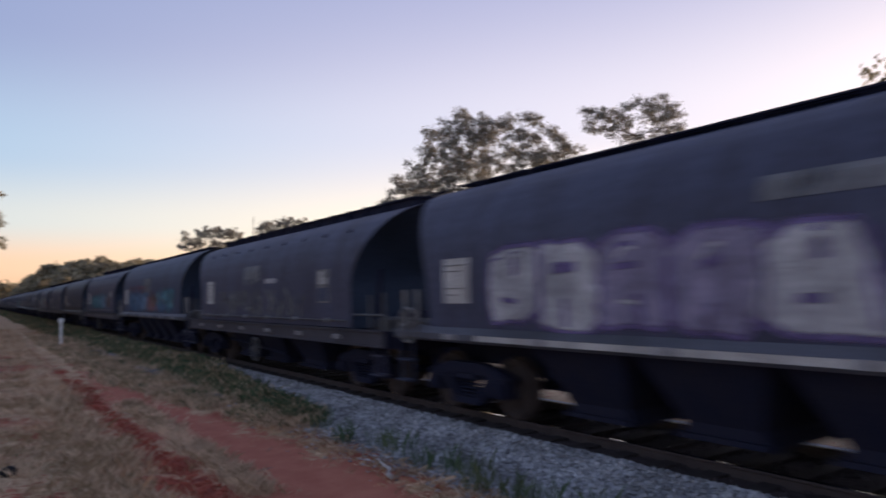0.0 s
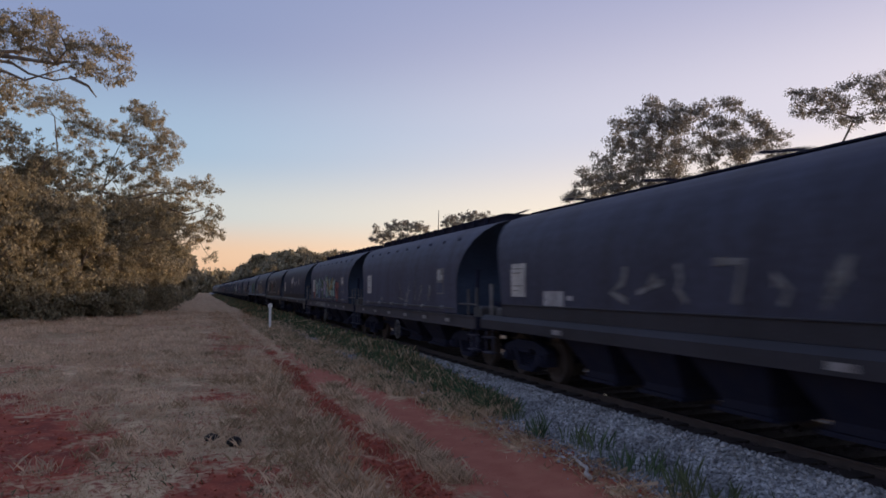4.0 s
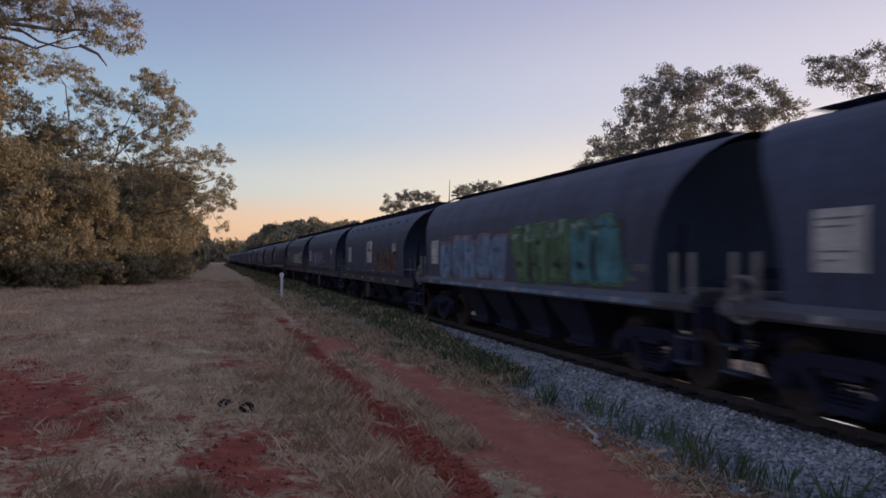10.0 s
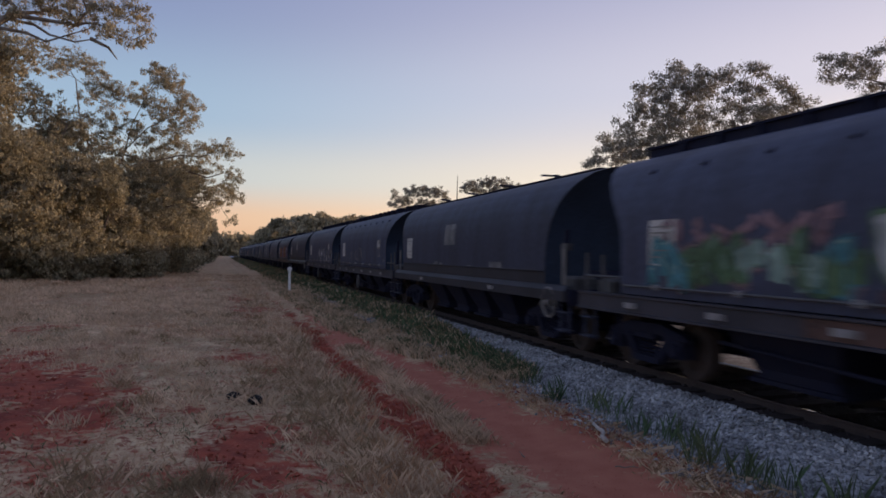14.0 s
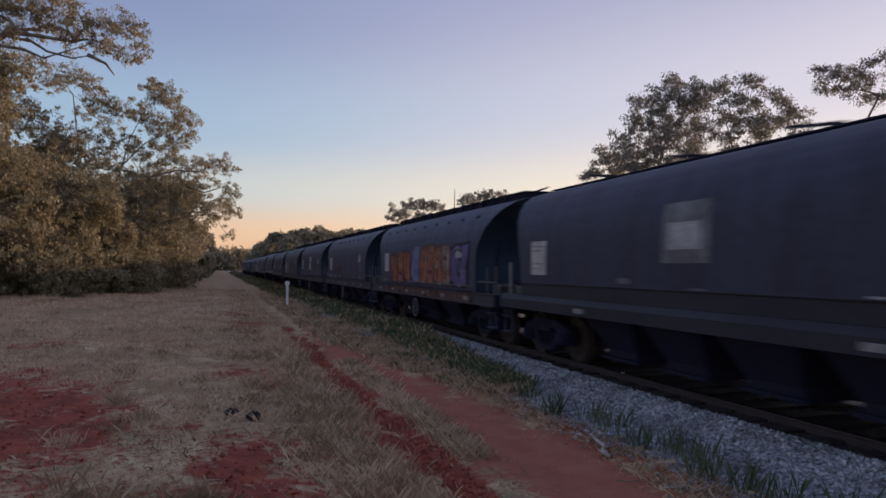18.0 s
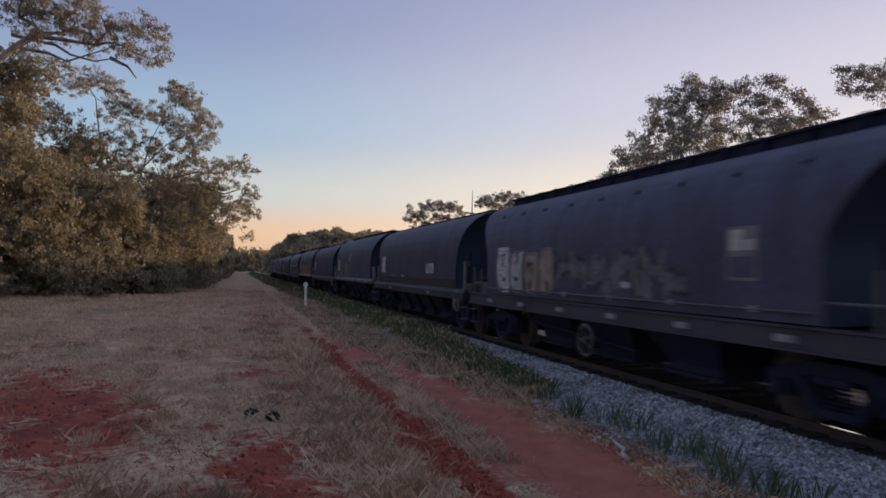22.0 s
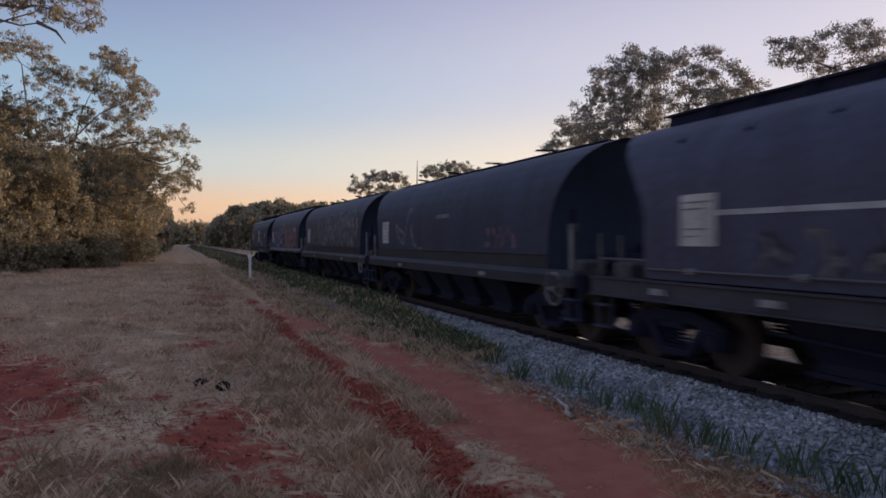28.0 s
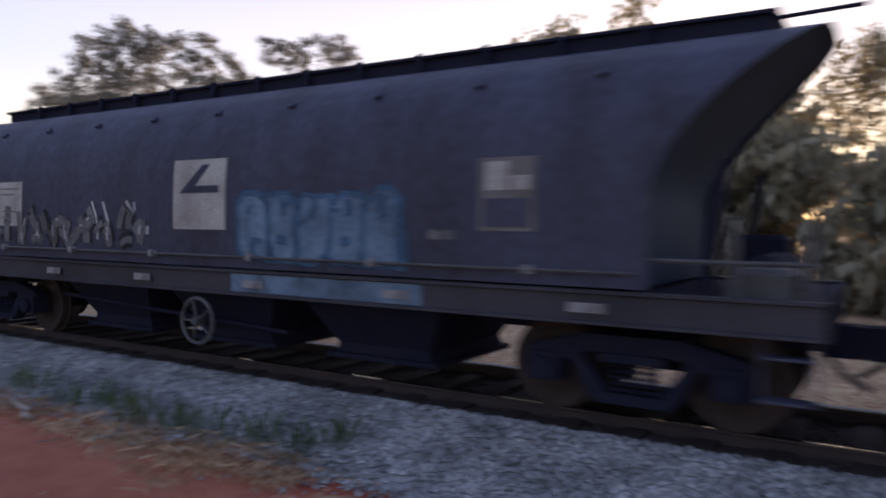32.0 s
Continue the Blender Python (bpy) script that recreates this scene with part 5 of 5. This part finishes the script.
    make_tree(-19.0, 40.0, 0.4, 12.5, [(6.3, 8.5, 17.4, 1.00), (7.2, 8.5, 18.1, 0.90), (8.2, 8.4, 17.5, 0.90), (9.3, 8.3, 18.0, 0.90), (10.2, 7.7, 16.8, 0.90), (8.7, 8.5, 16.6, 0.80), (7.3, 6.9, 15.9, 0.70), (11.4, 6.7, 16.4, 0.80), (12.2, 7.5, 17.0, 0.90), (13.5, 6.5, 17.0, 0.80), (14.2, 6.8, 16.5, 0.76), (14.8, 4.9, 15.0, 0.56), (13.9, 6.0, 14.8, 0.60), (13.0, 5.7, 15.1, 0.60), (12.2, 6.6, 15.7, 0.64), (10.8, 7.1, 15.7, 0.64), (10.8, 5.8, 17.5, 0.60), (8.3, 7.0, 18.1, 0.90), (6.7, 7.6, 18.3, 1.00), (9.5, 8.2, 18.8, 0.80)], 4, leaf=0.095, per=52, puff=1.2, label="tall eucalyptus with a long overhanging limb", lean=(4.5, 6.5), thick=20.0, limbs=([(5.9, 8.4, 16.3), (7.0, 8.1, 16.0), (8.4, 7.7, 15.7), (9.3, 7.4, 15.1), (10.7, 7.0, 14.7), (12.0, 6.6, 14.9)], [(6.4, 8.3, 15.5), (8.0, 7.8, 15.2), (9.1, 7.5, 14.7), (11.6, 6.7, 15.5)], [(11.6, 6.7, 14.9), (12.6, 6.5, 14.4), (13.1, 6.3, 13.7)]))
    for i, (x, y, h, r) in enumerate(((-15.5, 60, 18, 3.6), (-19, 62, 17.5, 4.5), (-22, 54, 19, 4.5), (-14.5, 71, 13, 4), (-9.5, 74, 11.5, 4), (-6.2, 80, 11, 3.5), (-13.6, 60.5, 10, 3.4), (-10.6, 63, 9, 3), (-8.2, 68, 8.5, 3), (-17, 57, 11, 3.6), (-21, 74, 12, 5))):
        make_tree(x, y, 0.3, 3, random_clumps(rng, r, 0.6, h, 46, 1.7), 20 + i, leaf=0.15, per=30, thick=9.0, label="dense bushy eucalyptus at the clearing's edge", mat=LEAF2)
    for i in range(17):
        make_tree(-5.6 - rng.random() * 2.2 + i * 0.1, 86 + i * 13, 0.3, 3, random_clumps(rng, 3.4, 0.6, 10 + 3 * rng.random(), 24, 1.9), 40 + i, leaf=0.52, per=10, thick=9.0, label="eucalyptus along the line", mat=LEAF2)
    # far woods beyond the train
    make_tree(30.3, 111.1, 0.16, 6, [(-3.5, 2.0, 12.2, 0.61), (-2.9, 2.0, 10.9, 0.84), (-2.0, 0.2, 11.1, 0.84), (-1.7, -0.9, 12.2, 0.84), (-0.9, -2.4, 12.5, 0.84), (1.0, 0.1, 12.7, 0.84), (1.8, -1.0, 12.3, 0.84), (2.9, -0.0, 12.6, 0.76), (3.3, -1.9, 12.2, 0.69), (4.4, -0.4, 11.4, 0.69), (0.1, -1.4, 10.7, 0.99), (2.6, 0.3, 10.7, 0.99), (-1.5, 1.2, 9.7, 1.07), (-4.4, 0.6, 10.2, 0.53)], 91, leaf=0.14, per=44, thick=16.0, puff=1.35, mat=LEAF3, label="spreading eucalyptus standing above the far woods")
    make_tree(32.6, 84.3, 0.15, 6, [(-3.0, 2.0, 10.8, 0.60), (-2.3, 1.9, 11.2, 0.66), (-1.5, 0.1, 11.2, 0.72), (-1.0, -1.1, 11.5, 0.72), (-0.5, -2.4, 11.2, 0.72), (1.7, -0.1, 11.5, 0.66), (2.4, -1.1, 11.1, 0.60), (-1.6, 1.4, 10.2, 0.83), (-0.2, -0.8, 10.4, 0.83), (2.2, 0.3, 10.5, 0.77), (3.0, -2.2, 10.8, 0.42)], 92, leaf=0.13, per=44, thick=18.0, puff=1.35, mat=LEAF3, label="flat-topped eucalyptus standing above the far woods")
    for i in range(24):
        y = 80 + i * 11
        make_tree(23 + 9 * rng.random() + i * 0.2, y, 0.25, 3, random_clumps(rng, 6.0, 1.5, (6.0 if i < 6 else 7.2 if i < 11 else 9.0) + (1.8 if i < 6 else 3.2) * rng.random(), 34, 1.5), 60 + i, leaf=0.3 if i < 5 else 0.46, per=14 if i < 5 else 9, thick=10.0, label="distant eucalyptus beyond the line", mat=LEAF2)
    for i in range(20):
        make_tree(16 + 7 * rng.random(), 170 + 12 * i, 0.2, 3, random_clumps(rng, 5.5, 0.6, 9.5 + 3.5 * rng.random(), 22, 1.9), 160 + i, leaf=0.75, per=8, thick=7.0, label="distant eucalyptus beside the line", mat=LEAF2)
    for i in range(9):
        make_tree(30 + 3 * rng.random(), 55 + 3.4 * i, 0.2, 3, random_clumps(rng, 2.6, 1.5, 5 + 2.5 * rng.random(), 12, 1.4), 110 + i, leaf=0.3, per=15, thick=11.0, label="low eucalyptus beyond the line", mat=LEAF2)


woods()

# ---- marker post ----
def make_post():
    p = tagged(new("marker_post"), "white painted marker post in the grass beside the line", "post")
    p.location = (4.17, 45.9, ground_z(4.17, 45.9))
    part("shaft", Mesh().rings([[(-w, -0.03, z), (w, -0.03, z), (w, 0.03, z), (-w, 0.03, z)] for w, z in ((0.07, -0.3), (0.075, 1.2), (0.10, 1.28))]).data("shaft", WHITE), p)
    head = [(-0.10, 1.28), (0.10, 1.28), (0.15, 1.36), (0.13, 1.45), (0.05, 1.53), (-0.05, 1.53), (-0.13, 1.45), (-0.15, 1.36)]
    part("head", Mesh().rings([[(x, y, z) for x, z in head] for y in (-0.03, 0.03)]).data("head", WHITE), p)


make_post()


def make_mast():
    t = tagged(new("dead_tree"), "bare dead trunk standing above the far woods", "tree")
    t.location = (45.6, 138.0, 0)
    part("trunk", Mesh().tube([(0, 0, -0.3), (0.1, 0, 7), (-0.1, 0, 14), (0, 0, 18.2)], [0.3, 0.2, 0.11, 0.05], 7).data("trunk", BARK, True), t)


make_mast()


def far_woods():
    """The line of woods that closes the view all round."""
    rng = random.Random(3)
    m = Mesh()
    for k in range(900):
        a = 2 * math.pi * k / 900
        d = rng.uniform(240, 300)
        x, y = d * math.sin(a), d * math.cos(a)
        if abs(x - TRACK_X) < 9 and y < 0:
            continue
        if abs(x) < 40 and y > 0:
            x, y = x * 1.9, y * 1.9
        for _ in range(3 if y < 320 else 22):
            leaf_clump(m, (x, y, rng.uniform(1, 6 if y < 320 else 13)), 3.2 if y < 320 else 5, 12 if y < 320 else 30, 1.5 if y < 320 else 2.0, rng)
    tagged(new("far_woods", m.data("far_woods", LEAF2)), "dark distant woods along the horizon", "woods", kind="stuff")


far_woods()

# ---- grass, stones and litter ----
def shoulder_z(x):
    d = x - TRACK_X
    pts = [(-2.85, -0.1), (-2.5, 0.0), (-1.95, 0.13), (-1.36, 0.32), (-1.2, 0.31)]
    for (a, z0), (b, z1) in zip(pts, pts[1:]):
        if a <= d <= b:
            return z0 + (z1 - z0) * (d - a) / (b - a)
    return -0.2


def blades(m, x, y, n, h, spread, width, rng, lean=0.5):
    z = max(ground_z(x, y), shoulder_z(x))
    for _ in range(n):
        bx, by = x + rng.gauss(0, spread), y + rng.gauss(0, spread)
        hh = h * rng.uniform(0.5, 1.3)
        a = rng.uniform(0, 6.28)
        lx, ly = lean * hh * rng.gauss(0, 0.7), lean * hh * rng.gauss(0, 0.7)
        wx, wy = math.cos(a) * width, math.sin(a) * width
        k = len(m.v)
        m.v += [(bx - wx, by - wy, z - 0.01), (bx + wx, by + wy, z - 0.01), (bx + lx * 0.4 + wx * 0.7, by + ly * 0.4 + wy * 0.7, z + hh * 0.6), (bx + lx, by + ly, z + hh)]
        m.f += [(k, k + 1, k + 2), (k, k + 2, k + 3)]


def make_grass():
    rng = random.Random(21)
    dry, pale, dull = Mesh(), Mesh(), Mesh()
    for _ in range(95000):
        y = 4.5 + 75 * rng.random() ** 2.4
        x = rng.uniform(-4 - y * 0.55, 5.3)
        b = bare(x, y) if x > -14 else 0
        if rng.random() < b * 1.1:
            continue
        thick = noise.noise((x * 0.35, y * 0.22, 9.0)) + 0.5 * noise.noise((x * 1.3, y * 0.9, 19.0))
        ridge = math.exp(-((x - 1.75 - 0.3 * noise.noise((0, y * 0.3, 4))) / 0.5) ** 2)
        if rng.random() > 0.4 + 0.9 * max(0, thick) + ridge:
            continue
        h = 0.032 + 0.065 * max(0, thick) + 0.2 * ridge * rng.random() ** 1.5 + (0.04 if x > 4.3 else 0) + (0.1 if x < -10 else 0)
        olive = noise.noise((x * 0.45, y * 0.3, 29.0)) + 0.5 * noise.noise((x * 1.6, y * 1.1, 39.0))
        kind = pale if rng.random() < 0.22 + 0.4 * ridge else dull if olive + 0.3 * rng.random() > 0.24 else dry
        blades(kind, x, y, 6, h, 0.06 + 0.004 * y, 0.0007 + 0.00022 * y, rng, 1.1 - 0.55 * min(1, ridge))
    tagged(new("dry_grass", dry.data("dry_grass", STRAW)), "short dry straw-coloured grass over red earth", "grass", kind="stuff")
    for _ in range(1500):
        # broken stalks lying in the grass
        y = 4.8 + 26 * rng.random() ** 2
        x = rng.uniform(-4 - 0.3 * y, 2.0) if rng.random() < 0.8 else rng.uniform(4.3, 5.4)
        if bare(x, y) > 0.75:
            continue
        a, q, z = rng.uniform(0, 6.28), rng.uniform(0.05, 0.17), ground_z(x, y) + rng.uniform(0.02, 0.07)
        wide = 0.0012 + 0.00014 * y
        dx, dy = math.cos(a) * q, math.sin(a) * q
        k = len(pale.v)
        pale.v += [(x - dx - wide * math.sin(a), y - dy + wide * math.cos(a), z), (x - dx + wide * math.sin(a), y - dy - wide * math.cos(a), z + wide), (x + dx + wide * math.sin(a), y + dy - wide * math.cos(a), z + rng.uniform(-0.01, 0.06)), (x + dx - wide * math.sin(a), y + dy + wide * math.cos(a), z)]
        pale.f.append((k, k + 1, k + 2, k + 3))
    for _ in range(15000):
        y = 15 + 47 * rng.random() ** 1.2
        x = rng.uniform(-3 - y * 0.36, 1.2 - 0.03 * y)
        if noise.noise((x * 0.25, y * 0.2, 49.0)) > -0.12 and bare(x, y) < 0.6:
            blades(pale if rng.random() < 0.6 else dry, x, y, 5, 0.07 + 0.004 * (y - 15), 0.2, 0.004 + 0.0004 * y, rng, 0.8)
    for _ in range(300):
        # thin tufts between the wheel rut and the lane
        y = 8.5 + 9 * rng.random() ** 1.3
        blades(pale if rng.random() < 0.7 else dull, rng.gauss(3.06, 0.1), y, 14, 0.15, 0.08, 0.0011 + 0.00012 * y, rng, 0.7)
    for _ in range(260):
        # separate bunches standing in the short grass
        y = 6 + 22 * rng.random() ** 1.4
        x = rng.uniform(-3 - 0.25 * y, 2.1)
        if bare(x, y) < 0.55:
            blades(pale if rng.random() < 0.55 else dull, x, y, 46, 0.16, 0.13, 0.0011 + 0.00012 * y, rng, 0.7)
    green, dry2 = Mesh(), Mesh()
    for _ in range(7000):
        y = 13.0 + 150 * rng.random() ** 1.9
        blades(green if rng.random() < 0.7 else pale if rng.random() < 0.4 else dull, rng.uniform(5.35, min(6.5, 5.6 + (y - 13) * 0.09)), y, 5, 0.19, 0.16, 0.010 + 0.0006 * y, rng, 0.6)
    for _ in range(2200):
        # the grass closes over the ballast's foot farther along
        y = 55 + 260 * rng.random() ** 1.5
        blades(green if rng.random() < 0.6 else dull, rng.uniform(4.8, 6.5), y, 6, 0.3, 0.3, 0.012 + 0.0006 * y, rng, 0.6)
    for k in range(44):
        # upright bunches in the stones at the ballast's foot
        y = 4.0 + 0.23 * k + rng.uniform(-0.15, 0.15)
        blades(green, rng.gauss(5.4, 0.13), y, rng.choice((0, 8, 18, 30, 40)), 0.3, 0.085, 0.003, rng, 0.3)
    for _ in range(3400):
        # greyish tussocks between the lane's end and the ballast
        y = 12.5 + 48 * rng.random() ** 1.25
        x = rng.uniform(max(3.3 if y > 22 else 3.9, 4.75 - 0.15 * (y - 12.5)), 5.5)
        if noise.noise((x * 0.9, y * 0.5, 59.0)) > -0.2:
            blades(pale if rng.random() < 0.55 else dull if rng.random() < 0.6 else green, x, y, 9, 0.16, 0.13, 0.005 + 0.0003 * y, rng, 0.7)
    for _ in range(2400):
        y = 6 + 40 * rng.random() ** 1.4
        x = rng.uniform(-4 - 0.3 * y, 1.4)
        if noise.noise((x * 0.3, y * 0.2, 15.0)) > 0.0 and bare(x, y) < 0.6:
            blades(green if rng.random() < 0.35 else dull, x, y, 9, 0.055, 0.14, 0.0012 + 0.0004 * y, rng, 0.9)
    for _ in range(900):
        y = 4.2 + 20 * rng.random() ** 1.6
        blades(pale if rng.random() < 0.5 else dry2, rng.gauss(4.86, 0.17), y, 6, 0.06, 0.08, 0.0014 + 0.00022 * y, rng, 1.3)
    tagged(new("olive_grass", dull.data("olive_grass", OLIVE)), "dull olive grass in patches among the straw", "grass", kind="stuff")
    tagged(new("verge_grass", dry2.data("verge_grass", STRAW)), "flattened dry grass between track and ballast", "grass", kind="stuff")
    tagged(new("pale_grass", pale.data("pale_grass", PALESTRAW)), "bleached dry grass along the wheel track", "grass", kind="stuff")
    tagged(new("green_grass", green.data("green_grass", GREEN)), "fresh green grass growing along the ballast edge", "grass", kind="stuff")


def pebble(m, x, y, z, s, rng):
    k = len(m.v)
    q = [rng.uniform(0.6, 1.2) * s for _ in range(6)]
    t = rng.uniform(0, 1.57)
    c, d = math.cos(t), math.sin(t)
    m.v += [(x + q[0] * c, y + q[0] * d, z + rng.gauss(0, 0.2) * s), (x - q[1] * d, y + q[1] * c, z + rng.gauss(0, 0.2) * s), (x - q[2] * c, y - q[2] * d, z), (x + q[3] * d, y - q[3] * c, z), (x + rng.gauss(0, 0.3) * s, y + rng.gauss(0, 0.3) * s, z + q[4] * 0.8), (x, y, z - q[5] * 0.6)]
    m.f += [(k + a, k + (a + 1) % 4, k + 4) for a in range(4)] + [(k + (a + 1) % 4, k + a, k + 5) for a in range(4)]


def make_stones():
    rng = random.Random(5)
    m = Mesh()
    for _ in range(34000):
        y = -1 + 46 * rng.random() ** 2
        x = TRACK_X - 2.8 + 1.6 * rng.random() ** 0.85
        if x < 5.75 and rng.random() < 0.35:
            x -= abs(rng.gauss(0, 0.28))
        s = rng.uniform(0.018, 0.046) * (1 + max(0, y - 15) * 0.03)
        pebble(m, x, y, max(shoulder_z(x), ground_z(x, y)) + s * 0.3, s, rng)
    tagged(new("ballast_stones", m.data("ballast_stones", BALLAST)), "loose grey crushed stones on the ballast shoulder", "stones", kind="stuff")
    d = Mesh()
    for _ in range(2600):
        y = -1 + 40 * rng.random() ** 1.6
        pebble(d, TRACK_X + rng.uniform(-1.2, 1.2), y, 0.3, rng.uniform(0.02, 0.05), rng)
    tagged(new("oily_stones", d.data("oily_stones", DARKBED)), "dark brown stones between the rails", "stones", kind="stuff")
    c = Mesh()
    for _ in range(11000):
        y = 4.6 + 24 * rng.random() ** 1.8
        x = rng.choice((rng.gauss(2.6, 0.28), rng.gauss(2.6, 0.28), rng.gauss(3.8, 0.6), rng.gauss(0.0, 0.8), rng.gauss(-3.0 - 0.25 * (y - 13), 1.0)))
        if bare(x, y) < 0.6:
            continue
        s = 0.008 + 0.04 * rng.random() ** 2.2 if lane(x, y) < 0.1 else rng.uniform(0.003, 0.009)
        pebble(c, x, y, ground_z(x, y) + s * 0.3, s, rng)
    tagged(new("earth_clods", c.data("earth_clods", DIRT)), "crumbled clods of red earth", "earth", kind="stuff")


def make_stick(x, y, length, turn, r, seed, mat):
    rng = random.Random(seed)
    s = tagged(new("fallen_stick", Mesh().tube([(length * (k / 5 - 0.5), 0.05 * length * rng.gauss(0, 0.5), 0.012 + 0.02 * rng.random()) for k in range(6)], [r, r, r * 0.9, r * 0.8, r * 0.7, r * 0.5], 6).data("fallen_stick", mat)), "weathered fallen stick on the earth", "stick", "fallen sticks")
    s.matrix_basis = pose(x, y, ground_z(x, y) + 0.035, 0, 0, turn)


def make_lump(x, y, seed):
    rng = random.Random(seed)
    rings = []
    for k in range(6):
        a = math.pi * (k + 0.15) / 5.3
        rings.append([(0.115 * math.sin(a) * math.cos(b) * rng.uniform(0.75, 1.2), 0.1 * math.sin(a) * math.sin(b) * rng.uniform(0.75, 1.2), 0.055 - 0.075 * math.cos(a) * rng.uniform(0.8, 1.2)) for b in [2 * math.pi * j / 9 for j in range(9)]])
    ob = tagged(new("dung_lump", Mesh().rings(rings).data("dung_lump", LUMP)), "black dried lump lying in the short grass", "dung", "black lumps in the grass")
    ob.location = (x, y, ground_z(x, y) + 0.02)


PALESTRAW = material("bleached_grass", (0.68, 0.51, 0.36), 0.9, spots=(0.52, 0.37, 0.25), scale=0.5, fine=3, bump=0, rnd=0.2)
let_through(PALESTRAW, 0.3)
OLIVE = material("dull_olive_grass", (0.29, 0.215, 0.13), 0.9, spots=(0.40, 0.27, 0.165), scale=0.8, fine=3, bump=0, rnd=0.22)
let_through(OLIVE, 0.3)
LUMP = material("black_dung", (0.02, 0.018, 0.02), 0.9, bump=0.3)
GREYWOOD = material("grey_dead_wood", (0.46, 0.41, 0.37), 0.9, scale=4, fine=40, bump=0.3)
make_grass()
make_stones()
make_stick(4.75, 8.4, 1.1, 73, 0.03, 1, GREYWOOD)
make_stick(3.5, 9.6, 0.3, 20, 0.01, 2, BARK)
make_stick(4.3, 7.0, 0.25, -30, 0.008, 3, BARK)
make_stick(4.0, 10.8, 0.2, 50, 0.008, 4, BARK)
make_stick(4.62, 6.6, 0.4, 12, 0.01, 5, GREYWOOD)
make_stick(3.4, 7.8, 0.22, 80, 0.008, 6, BARK)
make_lump(0.23, 11.5, 1)
make_lump(0.54, 11.25, 2)


# ---- movement ----
def motions():
    # The train gathers a little speed; the slack in its couplings runs in and out by a hand or two.
    SLACK = [(0.0, -0.5), (1.0, -0.05), (2.0, 0.0), (3.0, -0.08), (6.0, 0.3), (7.0, 0.38), (8.0, 0.34), (9.0, 0.3), (10.0, 0.12), (11.0, 0.05), (13.0, 0.1), (15.0, 0.0), (18.0, -0.1), (20.0, -0.17), (22.0, -0.18), (24.0, -0.02), (26.0, 0.0), (28.0, -0.16), (29.0, -0.1), (30.0, 0.03), (31.0, 0.04), (31.6, 0.06), (31.85, 0.12), (32.0, 0.5)]
    for w, y, kind in TRAIN:
        walk(w, [(t, pose(TRACK_X, y - START * t - GAIN * t * t + slack, RAIL_Z)) for t, slack in SLACK])
    # The wheels roll: each turns on its axle as fast as the train runs over its tread.
    turn = math.degrees((START + 32 * GAIN) / 0.46)
    first = {}
    for w, y, kind in TRAIN:
        for axle in w.children:
            if not axle.name.startswith("axle"):
                continue
            for wheel in axle.children:
                side = 1 if wheel.matrix_basis.translation.x > 0 else -1
                if side not in first:
                    first[side] = wheel
                    walk(wheel, [(k / FPS, pose(side * 0.75, 0, 0, turn * k / FPS) @ pose(0, 0, 0, 0, 0, 0 if side > 0 else 180)) for k in range(32 * FPS + 1)])
                else:
                    keys, source = wheel.animation_data_create(), first[side].animation_data
                    wheel.rotation_mode = "QUATERNION"
                    keys.action, keys.action_slot = source.action, source.action_slot


motions()
